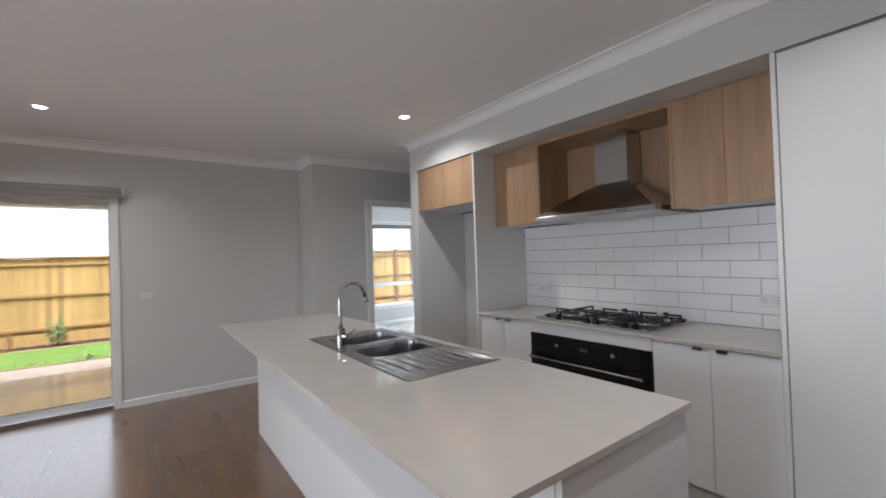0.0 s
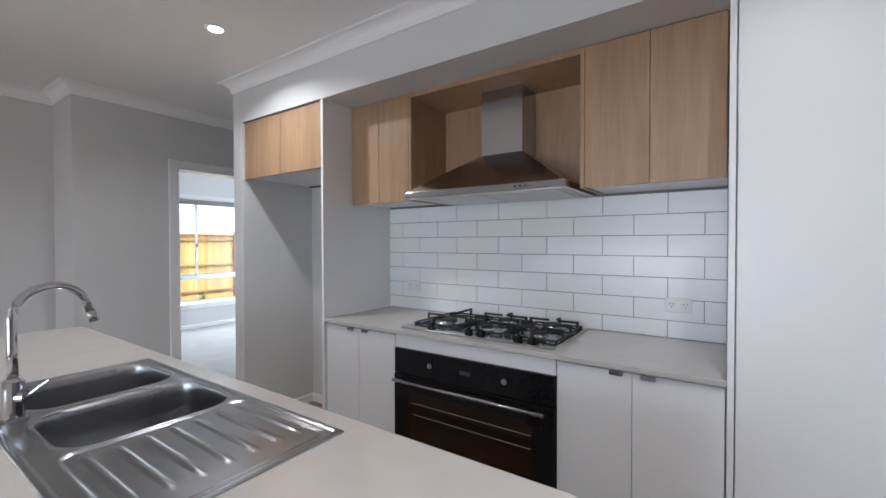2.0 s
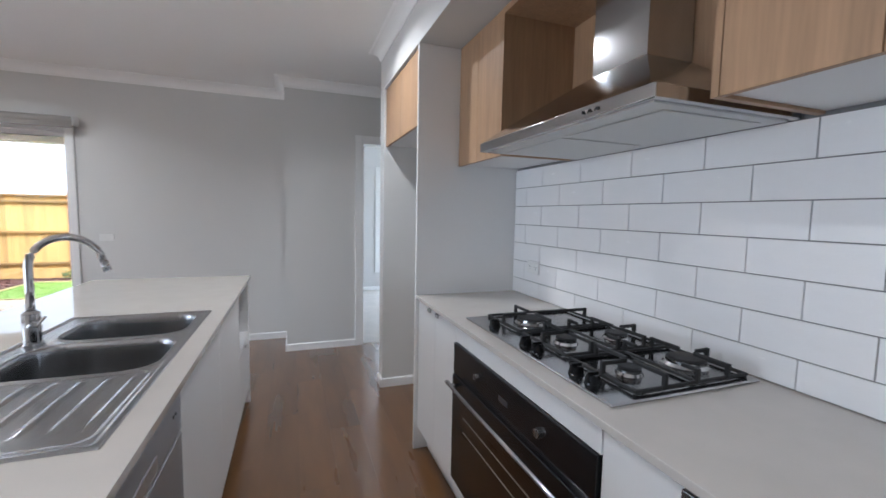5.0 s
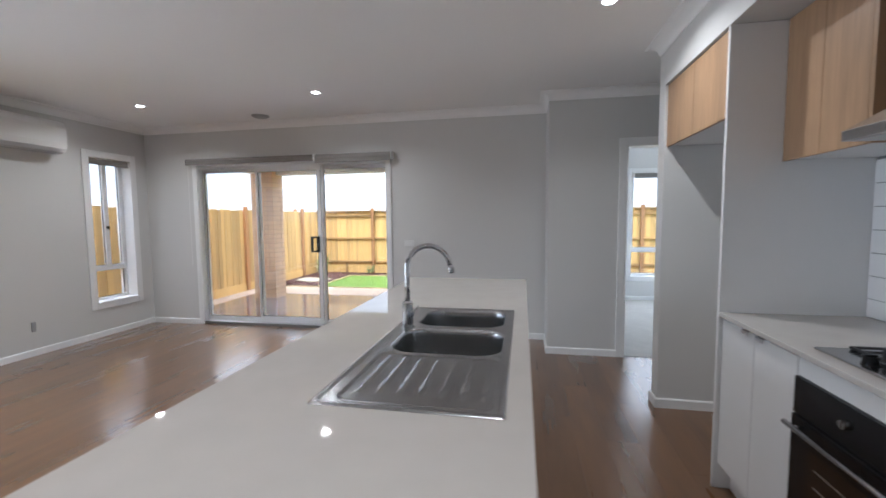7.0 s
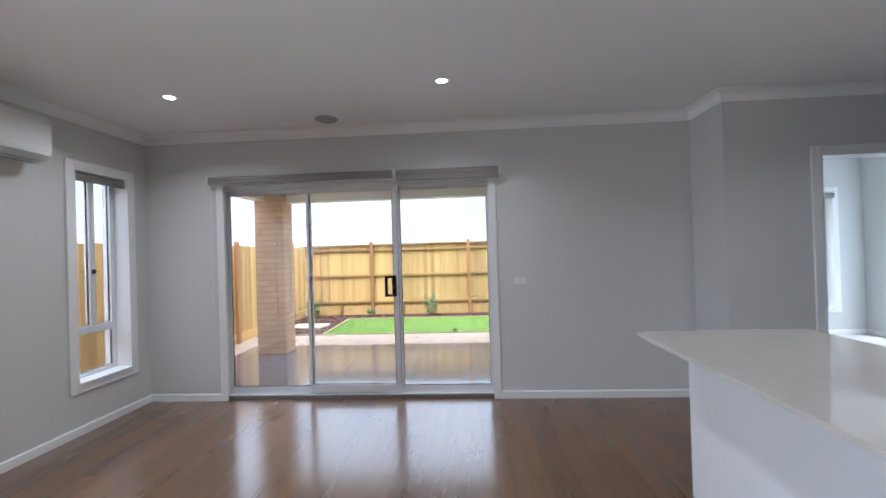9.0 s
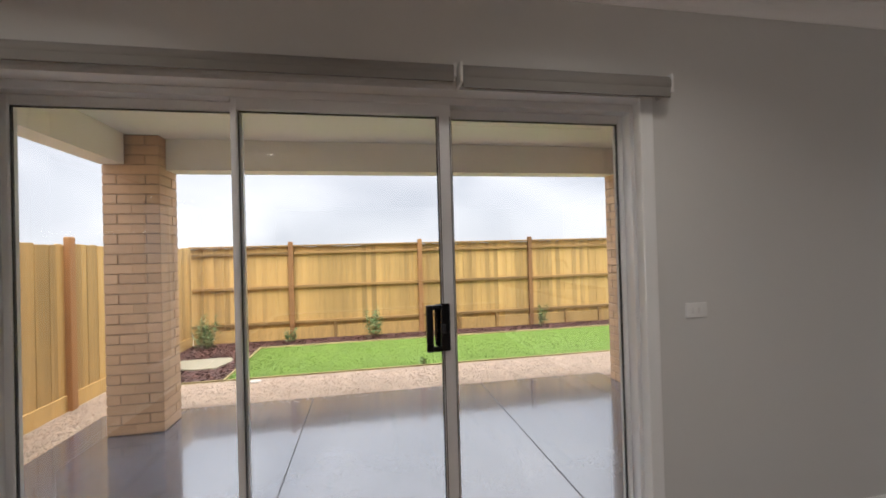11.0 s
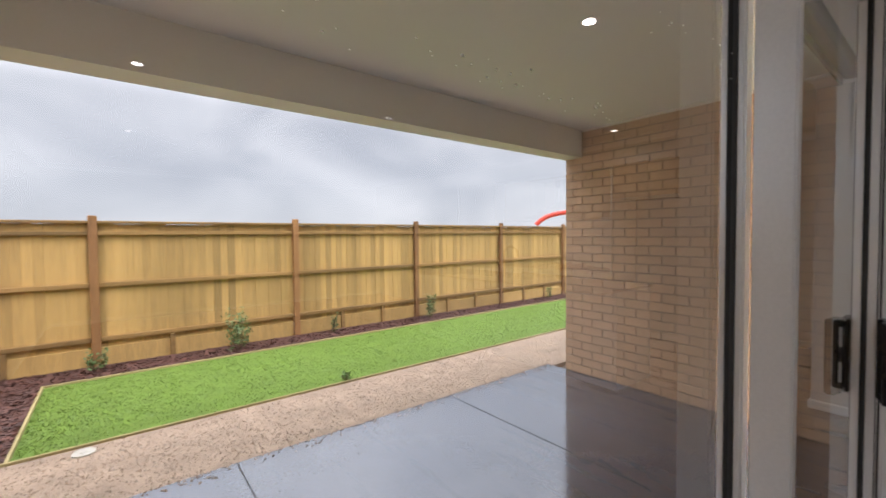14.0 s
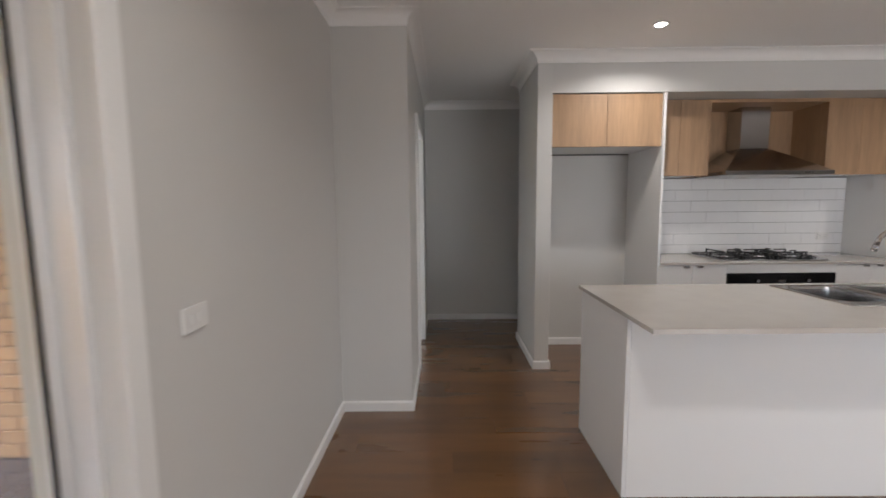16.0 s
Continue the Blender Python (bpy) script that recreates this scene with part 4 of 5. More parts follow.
cx0, cx1, cy0, cy1 = SX0 + 0.02, SX1 - 0.02, SY0 + 0.02, SY1 - 0.02
bx(bm, IX0, cx0, IY0, IY1, 0.880, 0.90)
bx(bm, cx1, IX1, IY0, IY1, 0.880, 0.90)
bx(bm, cx0, cx1, IY0, cy0, 0.880, 0.90)
bx(bm, cx0, cx1, cy1, IY1, 0.880, 0.90)
bmesh.ops.remove_doubles(bm, verts=list(bm.verts), dist=0.0001)
part("slab", bm, STONE, itop)
ibase = thing("island_panelling", "white panels closing the back and ends of the island", "panel", (IB, 2.28, 0))
part("back_panel", box(IB, IB + 0.018, 0.800, 3.762, 0.0, 0.8795, 0.0015, 1), CAB, ibase)
part("end_panel", box(IB, IF1, 3.763, 3.782, 0.0, 0.8795, 0.0015, 1), CAB, ibase)
part("end_panel", box(IB, IF1, 0.780, 0.799, 0.0, 0.8795, 0.0015, 1), CAB, ibase)


def island_unit(y0, y1, label, doors=1, niche_z=None):
    ob = thing("island_cabinet", label, "cabinet", (1.35, (y0 + y1) / 2, 0), "island cabinets")
    part("kickboard", box(IF0 - 0.06, IF0 - 0.045, y0, y1, 0, 0.134), CAB, ob)
    xb = IB + 0.02
    if niche_z is None:
        bm = bmesh.new()
        for q in ((y0 + 0.001, y0 + 0.017, 0.135, 0.878), (y1 - 0.017, y1 - 0.001, 0.135, 0.878), (y0 + 0.017, y1 - 0.017, 0.135, 0.151)):
            bx(bm, xb, IF0 - 0.001, *q)
        part("body", bm, CAB, ob)
        w = (y1 - y0) / doors
        for k in range(doors):
            part("door", box(IF0, IF1, y0 + k * w + 0.0015, y0 + (k + 1) * w - 0.0015, 0.137, 0.868, 0.0012, 1), CAB, ob)
    else:
        bm = bmesh.new()
        bx(bm, xb, IF1, y0 + 0.001, y0 + 0.017, niche_z, 0.878)
        bx(bm, xb, IF1, y1 - 0.017, y1 - 0.001, niche_z, 0.878)
        bx(bm, xb, IF1, y0 + 0.017, y1 - 0.017, niche_z, niche_z + 0.016)
        bx(bm, xb, xb + 0.016, y0 + 0.017, y1 - 0.017, niche_z + 0.016, 0.878)
        part("niche", bm, CAB, ob, "open white microwave niche")
        part("body", box(xb, IF0 - 0.001, y0 + 0.001, y1 - 0.001, 0.135, niche_z - 0.001), CAB, ob)
        d = part("drawer", box(IF0, IF1, y0 + 0.0015, y1 - 0.0015, 0.137, niche_z - 0.012, 0.0012, 1), CAB, ob)
        part("handle", box(IF1 - 0.002, IF1 + 0.014, (y0 + y1) / 2 - 0.025, (y0 + y1) / 2 + 0.025, niche_z - 0.0118, niche_z - 0.008, 0.001, 1), CHROME, d, "chrome lip pull")
    return ob


island_unit(0.800, 1.300, "white island cabinet with a plain door")
island_unit(1.906, 3.215, "white two door cabinet under the island sink", 2)
island_unit(3.217, 3.762, "white island cabinet with open microwave niche and drawer", niche_z=0.50)
dw = thing("dishwasher", "stainless steel dishwasher under the island worktop", "dishwasher", (1.35, 1.60, 0))
part("body", box(IB + 0.02, IF0 - 0.001, 1.303, 1.903, 0.1, 0.876), BLACK, dw)
dd = part("door", box(IF0, IF1 + 0.004, 1.3045, 1.9015, 0.13, 0.752, 0.004), DOORSTEEL, dw, "brushed steel door")
cp = part("control_panel", box(IF0, IF1 + 0.004, 1.3045, 1.9015, 0.756, 0.874, 0.004), DOORSTEEL, dw, "brushed steel control panel")
part("recess_handle", box(IF1 + 0.0035, IF1 + 0.006, 1.53, 1.68, 0.770, 0.806, 0.003), mat("bright_recess", (0.50, 0.50, 0.51), 0.3, 1.0), cp, "shiny recessed grip")
for k in range(2):
    part("button", cyl(1.845 - 0.022 * k, 0.825, IF1 + 0.003, IF1 + 0.0055, 0.005, n=12, axis="x"), SEAL, cp, "dark round button")
for k in range(2):
    part("button", cyl(1.40 - 0.022 * k, 0.82, IF1 + 0.003, IF1 + 0.0055, 0.005, n=12, axis="x"), SEAL, cp, "dark round button")
part("kickboard", box(IF0 - 0.06, IF0 - 0.045, 1.302, 1.904, 0, 0.098), CAB, dw)


# sink: pressed steel sheet with two bowls and a ribbed drainer
def rounded(x, y, x0, x1, y0, y1, r):
    """Distance inside a rounded rectangle (positive inside)."""
    qx, qy = abs(x - (x0 + x1) / 2) - (x1 - x0) / 2 + r, abs(y - (y0 + y1) / 2) - (y1 - y0) / 2 + r
    return -(math.hypot(max(qx, 0), max(qy, 0)) + min(max(qx, qy), 0) - r)


def step01(v, a, b):
    s = min(1, max(0, (v - a) / (b - a)))
    return s * s * (3 - 2 * s)


BOWLS = ((1.168, 1.568, 1.985, 2.305), (1.178, 1.560, 2.350, 2.672))


def sink_height(x, y):
    z = 0.9055 - 0.003 * step01(rounded(x, y, SX0, SX1, SY0, SY1, 0.025), 0.012, 0.02)
    d = rounded(x, y, 1.150, 1.575, 1.585, 1.985, 0.04)
    z -= 0.004 * step01(d, 0.0, 0.012)
    if d > 0.03 and y < 1.965:
        rib = abs((x - 1.195) / 0.058 - round((x - 1.195) / 0.058)) * 0.058
        fade = step01(y, 1.64, 1.70) * (1 - step01(y, 1.93, 1.96))
        z += 0.003 * fade * (1 - step01(rib, 0.002, 0.012))
    for b in BOWLS:
        d = rounded(x, y, *b, 0.085)
        z += 0.002 * (step01(d, -0.012, -0.004) - step01(d, -0.004, 0.001))
        z -= 0.175 * step01(d, 0.0, 0.016) + 0.012 * step01(d, 0.02, 0.15)
    return z


sink = thing("sink", "double bowl stainless steel sink with ribbed drainer", "sink", (1.35, 2.13, 0.9))
bm = bmesh.new()
NX, NYG = 176, 400
grid = []
for j in range(NYG + 1):
    for i in range(NX + 1):
        x, y = SX0 + (SX1 - SX0) * i / NX, SY0 + (SY1 - SY0) * j / NYG
        edge = min(i, NX - i, j, NYG - j)
        grid.append((x, y, 0.9002 if edge == 0 else sink_height(x, y)))
me = bpy.data.meshes.new("basin")
me.from_pydata(grid, [], [(j * (NX + 1) + i, j * (NX + 1) + i + 1, (j + 1) * (NX + 1) + i + 1, (j + 1) * (NX + 1) + i) for j in range(NYG) for i in range(NX)])
me.materials.append(SINKSTEEL)
for p in me.polygons:
    p.use_smooth = True
bm.free()
basin = new("basin", me)
basin.parent, basin.matrix_parent_inverse = sink, Matrix.Translation(-sink.location)
for x, y in ((1.37, 2.145), (1.37, 2.51)):
    w = part("waste", join(cyl(x, y, 0.7168, 0.7185, 0.045, n=28)), CHROME, sink, "round chrome waste")
    part("strainer", cyl(x, y, 0.7186, 0.7192, 0.030, n=24), SEAL, w, "dark strainer holes")
part("overflow", cyl(1.37, 0.85, 1.998, 2.0015, 0.012, n=16, axis="y"), CHROME, sink)

tapx, tapy = 1.148, 2.328
tap = thing("kitchen_tap", "chrome gooseneck mixer tap on the sink", "tap", (tapx, tapy, 0.905))
part("body", join(cyl(tapx, tapy, 0.9025, 0.908, 0.030, n=28), cyl(tapx, tapy, 0.908, 1.008, 0.0235, n=28), cyl(tapx, tapy, 1.008, 1.016, 0.0235, 0.014, 28)), CHROME, tap, smooth=False)
R = 0.087
arc = [(tapx, tapy, 1.01), (tapx, tapy, 1.08), (tapx, tapy, 1.165)] + [(tapx + R - R * math.cos(radians(a)), tapy + 0.058 * (a / 160) ** 1.1, 1.165 + R * math.sin(radians(a))) for a in range(10, 161, 10)]
lx, ly, lz = arc[-1]
arc += [(lx + 0.010, ly, lz - 0.030)]
part("spout", tube(arc, 0.0115, 16), CHROME, tap, "arched chrome spout", True)
part("nozzle", tube([(lx + 0.010, ly, lz - 0.030), (lx + 0.020, ly, lz - 0.062)], 0.0132, 16), CHROME, tap, "slightly wider spout end", True)
part("lever", join(tube([(tapx, tapy, 0.965), (tapx + 0.022, tapy - 0.028, 0.966)], 0.017, 16), tube([(tapx + 0.022, tapy - 0.028, 0.968), (tapx + 0.060, tapy - 0.055, 1.005)], 0.0042, 10)), CHROME, tap, "thin chrome lever")

# ---- garden and alfresco ----
structure("ground", box(-900, 900, -900, 900, -0.6, YARD_Z - 0.035), GROUND, "bare brown ground reaching the horizon", "ground")
GX1 = 11.0
bm = bmesh.new()
bx(bm, -3.80, 1.60, OUT_Y, 8.30, -0.245, SLAB_Z)
slab = structure("alfresco_slab", bm, WETSLAB, "dark wet concrete slab with puddles under the alfresco roof", "paving")
for q in ((0.078, 0.086, OUT_Y, 8.30), (-1.794, -1.786, OUT_Y, 8.30)):
    structure("slab_joint", box(q[0], q[1], q[2], q[3], SLAB_Z - 0.003, SLAB_Z + 0.0012), SEAL, "thin dark control joint", "joint")
structure("gravel_strip", box(-4.34, GX1, 8.302, 9.352, -0.245, YARD_Z + 0.020), GRAVEL, "wet pinkish crushed gravel strip", "gravel")
structure("side_path", box(-4.34, -3.52, 4.0, 8.30, -0.245, YARD_Z + 0.018), GRAVEL, "wet gravel side path along the fence", "gravel")
structure("garden_bed", join(box(-4.34, -3.055, 9.375, 11.93, -0.245, YARD_Z + 0.012), box(-3.055, GX1, 11.31, 11.93, -0.245, YARD_Z + 0.012)), MULCH, "dark red bark mulch garden bed", "garden bed")
lawn = structure("lawn", box(-3.03, GX1, 9.372, 11.29, -0.245, YARD_Z + 0.010), LAWN, "bright green mown lawn strip", "lawn")
edge = thing("lawn_edging", "thin weathered timber edging around the lawn", "edging", (0, 9.36, YARD_Z), kind="structure")
part("board", box(-4.34, GX1, 9.353, 9.371, -0.245, YARD_Z + 0.042, 0.003, 1), EDGING, edge)
part("board", box(-3.053, -3.032, 9.372, 11.30, -0.245, YARD_Z + 0.036, 0.003, 1), EDGING, edge)
part("board", box(-3.053, GX1, 11.291, 11.309, -0.245, YARD_Z + 0.034, 0.003, 1), EDGING, edge)

rng = random.Random(7)


def scatter(name, count, place, make, material, label, category):
    """Many small bodies in one mesh: make() gives the verts and faces of one."""
    vs, fs = [], []
    for _ in range(count):
        v, f = make(*place())
        o = len(vs)
        vs += v
        fs += [tuple(i + o for i in q) for q in f]
    me = bpy.data.meshes.new(name)
    me.from_pydata(vs, [], fs)
    me.materials.append(material)
    return tagged(new(name, me), label, category, kind="stuff")


def island_mat(name, colors, rough):
    """Each loose body takes its own colour out of a ramp."""
    m = bpy.data.materials.new(name)
    m.use_nodes = True
    n, l = m.node_tree.nodes, m.node_tree.links
    geo, ramp = n.new("ShaderNodeNewGeometry"), n.new("ShaderNodeValToRGB")
    e = ramp.color_ramp.elements
    e[0].color, e[1].color = (*colors[0], 1), (*colors[-1], 1)
    for i, c in enumerate(colors[1:-1]):
        q = e.new((i + 1) / (len(colors) - 1))
        q.color = (*c, 1)
    l.new(geo.outputs["Random Per Island"], ramp.inputs["Fac"])
    l.new(ramp.outputs["Color"], n["Principled BSDF"].inputs["Base Color"])
    n["Principled BSDF"].inputs["Roughness"].default_value = rough
    return m


PEBBLE = island_mat("gravel_stones", [(0.40, 0.295, 0.21), (0.35, 0.25, 0.17), (0.47, 0.38, 0.29), (0.29, 0.21, 0.15), (0.38, 0.28, 0.20)], 0.6)
CHIPS = island_mat("bark_chips", [(0.10, 0.04, 0.03), (0.045, 0.022, 0.018), (0.16, 0.065, 0.045), (0.07, 0.03, 0.025)], 0.7)
GRASS = island_mat("grass_blades", [(0.120, 0.198, 0.018), (0.138, 0.222, 0.023), (0.125, 0.205, 0.020), (0.155, 0.225, 0.030)], 0.55)
LEAVES = island_mat("shrub_leaves", [(0.07, 0.14, 0.035), (0.12, 0.20, 0.06), (0.16, 0.22, 0.09)], 0.55)


def stone(x, y, z, r):
    k = [(math.cos(a + rng.uniform(-0.3, 0.3)), math.sin(a + rng.uniform(-0.3, 0.3))) for a in (0, 1.57, 3.14, 4.71)]
    sq = rng.uniform(0.6, 1.0)
    v = [(x + r * c, y + r * sq * s, z) for c, s in k] + [(x + rng.uniform(-0.3, 0.3) * r, y + rng.uniform(-0.3, 0.3) * r, z + r * rng.uniform(0.6, 1.1))]
    return v, [(0, 1, 4), (1, 2, 4), (2, 3, 4), (3, 0, 4)]


def chip(x, y, z, r):
    a, w = rng.uniform(0, 6.28), rng.uniform(0.25, 0.5)
    c, s = math.cos(a), math.sin(a)
    tilt = rng.uniform(-0.4, 0.5) * r
    v = [(x + r * c - r * w * s, y + r * s + r * w * c, z + 0.004 + tilt), (x - r * c - r * w * s, y - r * s + r * w * c, z + 0.004), (x - r * c + r * w * s, y - r * s - r * w * c, z + 0.006), (x + r * c + r * w * s, y + r * s - r * w * c, z + 0.010 + tilt), (x, y, z - 0.01)]
    return v, [(0, 1, 2, 3), (0, 4, 1), (1, 4, 2), (2, 4, 3), (3, 4, 0)]


def blade(x, y, z, r):
    a, h = rng.uniform(0, 6.28), rng.uniform(0.008, 0.018)
    c, s, lean = math.cos(a), math.sin(a), rng.uniform(0.004, 0.022)
    return [(x + r * c, y + r * s, z), (x - r * c, y - r * s, z), (x - lean * s, y + lean * c, z + h)], [(0, 1, 2)]


scatter("gravel_stones", 15000, lambda: (-4.3 + 9.6 * rng.random() ** 1.15, rng.uniform(8.31, 9.345), YARD_Z + 0.0185, rng.uniform(0.005, 0.013)), stone, PEBBLE, "loose pinkish gravel stones", "gravel")
scatter("spilled_stones", 420, lambda: (rng.uniform(-3.4, 1.6), 8.298 - 0.11 * rng.random() ** 2.2, SLAB_Z + 0.001, rng.uniform(0.005, 0.013)), stone, PEBBLE, "stray gravel stones spilled onto the slab edge", "gravel")
scatter("path_stones", 2500, lambda: (rng.uniform(-4.3, -3.82), rng.uniform(5.6, 8.3), YARD_Z + 0.016, rng.uniform(0.007, 0.018)), stone, PEBBLE, "loose gravel stones on the side path", "gravel")


def in_bed():
    if rng.random() < 0.45:
        return rng.uniform(-4.3, -3.07), rng.uniform(9.39, 11.9), YARD_Z + 0.014, rng.uniform(0.012, 0.032)
    return rng.uniform(-3.0, 8.5), rng.uniform(11.33, 11.9), YARD_Z + 0.014, rng.uniform(0.012, 0.032)


scatter("bark_mulch", 11000, in_bed, chip, CHIPS, "scattered red brown bark chips", "mulch")
scatter("grass", 60000, lambda: (-3.02 + 11.5 * rng.random() ** 1.25, rng.uniform(9.38, 11.285), YARD_Z + 0.008, rng.uniform(0.003, 0.008)), blade, GRASS, "short green grass blades", "grass")

# alfresco roof, beams
structure("alfresco_ceiling", box(-3.46, 1.66, OUT_Y, 8.06, 2.515, 2.62), RENDERED, "beige painted alfresco ceiling", "ceiling")
structure("alfresco_beam", box(-3.0, 1.628, 7.845, 8.055, 2.222, 2.515, 0.002), RENDERED, "beige boxed beam across the alfresco", "beam")
structure("alfresco_side_beam", box(-3.46, -3.27, OUT_Y, 7.70, 2.24, 2.515, 0.002), RENDERED, "beige boxed beam at the alfresco's open side", "beam")
structure("alfresco_wall_trim", box(1.58, 1.60, OUT_Y, 7.845, 2.495, 2.515), RENDERED, "thin beige ceiling trim", "trim")

# paling fences
paling_me = shared("paling", box(-0.049, 0.049, -0.008, 0.008, -0.5, 0.5, 0.002, 1), PALING)
fence = thing("paling_fence", "tall treated pine paling fence with red posts", "fence", (0, 11.97, YARD_Z), "boundary fences")
x, k = -4.42, 0
while x < 13.5:
    top = 1.575 + rng.uniform(-0.006, 0.006)
    piece("paling", paling_me, fence, (x, 12.0 + (0.006 if k % 2 else 0.0), (top + 0.0) / 2), (0.99, 1, top), rng.uniform(-0.01, 0.01))
    x, k = x + 0.094 + rng.uniform(-0.002, 0.002), k + 1
post_me = shared("post", box(-0.045, 0.045, -0.032, 0.032, -0.5, 0.5, 0.006, 1), POST)
for x in (-5.03, -2.613, -0.12, 2.24, 4.64, 7.04, 9.44, 11.84):
    piece("post", post_me, fence, (x, 11.94, 0.715), (1, 1, 1.92))
bays = (-5.03, -2.613, -0.12, 2.24, 4.64, 7.04, 9.44, 11.84, 14.24)
for x0, x1 in zip(bays, bays[1:]):
    a, b = max(x0 + 0.046, -4.36), x1 - 0.046
    for z, h in ((1.455, 0.045), (0.81, 0.055), (0.125, 0.055)):
        part("rail", box(a, b, 11.945, 11.988, z - h / 2, z + h / 2, 0.004, 1), RAIL, fence)
    part("plinth_board", box(a, b, 11.965, 11.99, YARD_Z - 0.03, 0.02, 0.003, 1), PALING, fence, "horizontal plinth board")
    for s in range(1, 3):
        px = x0 + 0.8 * s
        if px > -4.3:
            part("peg", box(px - 0.03, px + 0.03, 11.93, 11.963, YARD_Z - 0.03, 0.09, 0.003, 1), RAIL, fence, "short timber peg")
part("capping", box(-4.4, 13.4, 11.93, 12.03, 1.577, 1.612, 0.005, 1), RAIL, fence, "flat timber capping")

fence2 = thing("paling_fence", "treated pine side fence with one orange red post", "fence", (-4.37, 7.5, YARD_Z), "boundary fences")
y, k = 2.0, 0
while y < 11.95:
    top = 1.585 + rng.uniform(-0.012, 0.012)
    piece("paling", paling_me, fence2, (-4.37 - (0.006 if k % 2 else 0.0), y, (top - 0.16) / 2), (0.99, 1, top + 0.16), math.pi / 2)
    y, k = y + 0.096, k + 1
for y in (3.9, 6.3, 8.72, 11.1):
    piece("post", post_me, fence2, (-4.33, y, 0.715), (1, 1, 1.90), math.pi / 2)
part("plinth_board", box(-4.365, -4.345, 2.0, 11.9, YARD_Z - 0.03, -0.02, 0.003, 1), PALING, fence2)

# shrubs
def shrub(x, y, h, w, count, seed, label):
    r = random.Random(seed)
    ob = thing("shrub", label, "shrub", (x, y, YARD_Z), "garden bed shrubs")
    stems = []
    tips = []
    for k in range(7):
        a, q = r.uniform(0, 6.28), r.uniform(0.2, 1.0)
        tip = Vector((x + math.cos(a) * w * 0.45 * q, y + math.sin(a) * w * 0.3 * q, YARD_Z + h * r.uniform(0.55, 0.95)))
        base = Vector((x + math.cos(a) * 0.015, y + math.sin(a) * 0.015, YARD_Z))
        bend = (base + tip) / 2 + Vector((math.cos(a), math.sin(a), 0)) * w * 0.08
        stems.append(tube([base, bend, tip], 0.004, 5))
        tips += [base.lerp(bend, 0.7), bend, bend.lerp(tip, 0.5), tip]
    part("stems", join(*stems), TWIG, ob)
    vs, fs = [], []
    for _ in range(count):
        c = r.choice(tips) + Vector((r.gauss(0, 0.16) * w * 0.5, r.gauss(0, 0.16) * w * 0.5, r.gauss(0, 0.10) * h))
        c.z = max(c.z, YARD_Z + 0.03)
        d = Vector((r.gauss(0, 1), r.gauss(0, 1), r.uniform(0, 1.2))).normalized()
        s = d.cross(Vector((r.gauss(0, 1), r.gauss(0, 1), r.gauss(0, 1)))).normalized()
        L, W = r.uniform(0.03, 0.06), r.uniform(0.008, 0.015)
        o = len(vs)
        vs += [tuple(c), tuple(c + d * L * 0.5 + s * W), tuple(c + d * L), tuple(c + d * L * 0.5 - s * W)]
        fs.append((o, o + 1, o + 2, o + 3))
    me = bpy.data.meshes.new("foliage")
    me.from_pydata(vs, [], fs)
    me.materials.append(LEAVES)
    f = new("foliage", me)
    f.parent, f.matrix_parent_inverse = ob, Matrix.Translation(-ob.location)
    return ob


shrub(-4.02, 11.55, 0.56, 0.5, 700, 1, "bushy grey green shrub against the fence")
shrub(-2.62, 11.70, 0.24, 0.22, 160, 2, "small sparse shrub in the mulch")
shrub(-1.08, 11.55, 0.56, 0.36, 520, 3, "upright leafy green shrub in the mulch")
shrub(0.40, 11.70, 0.34, 0.16, 110, 4, "thin young shrub in the mulch")
shrub(2.34, 11.62, 0.46, 0.24, 260, 5, "small leafy shrub in the mulch")
shrub(6.0, 11.62, 0.30, 0.2, 140, 6, "small leafy shrub in the mulch")

shrub(-0.43, 9.47, 0.10, 0.12, 26, 8, "tiny weed growing at the lawn edge")

# stepping stone, cover, machine arm beyond the fence
pad = thing("stepping_stone", "pale sandstone stepping stone lying in the mulch", "paver", (-3.55, 10.3, YARD_Z))
bm = box(-4.0, -3.28, 10.05, 10.62, YARD_Z + 0.0, YARD_Z + 0.045, 0.012)
bmesh.ops.subdivide_edges(bm, edges=[e for e in bm.edges if e.calc_length() > 0.2], cuts=5, use_grid_fill=True)
for v in bm.verts:
    v.co.x += 0.11 * noise.noise(v.co * 3.1)
    v.co.y += 0.12 * noise.noise(v.co * 2.3 + Vector((5, 1, 0)))
part("slab", bm, SANDSTONE, pad)
def leaf_litter(x, y, r, seed):
    """A wet dead leaf, flat on the slab with a curled uneven rim."""
    q = random.Random(seed)
    ob = thing("dead_leaf", "wet brown dead leaf stuck to the slab", "leaf", (x, y, SLAB_Z), "leaves on the slab")
    bm = bmesh.new()
    n = 18
    top = [bm.verts.new((x + r * k * (0.7 + 0.5 * q.random()) * math.cos(6.283 * i / n), y + 0.6 * r * k * (0.7 + 0.5 * q.random()) * math.sin(6.283 * i / n), SLAB_Z + h + 0.006 * q.random())) for k, h in ((1.0, 0.002), (0.5, 0.006)) for i in range(n)]
    for i in range(n):
        bm.faces.new((top[i], top[(i + 1) % n], top[n + (i + 1) % n], top[n + i]))
    bm.faces.new(top[n:])
    bmesh.ops.solidify(bm, geom=list(bm.faces), thickness=0.0015)
    part("blade", bm, DEADLEAF, ob)
    part("stalk", tube([(x + r * 0.6, y, SLAB_Z + 0.003), (x + r * 1.3, y + r * 0.15, SLAB_Z + 0.003)], 0.0018, 6), TWIG, ob)
    return ob


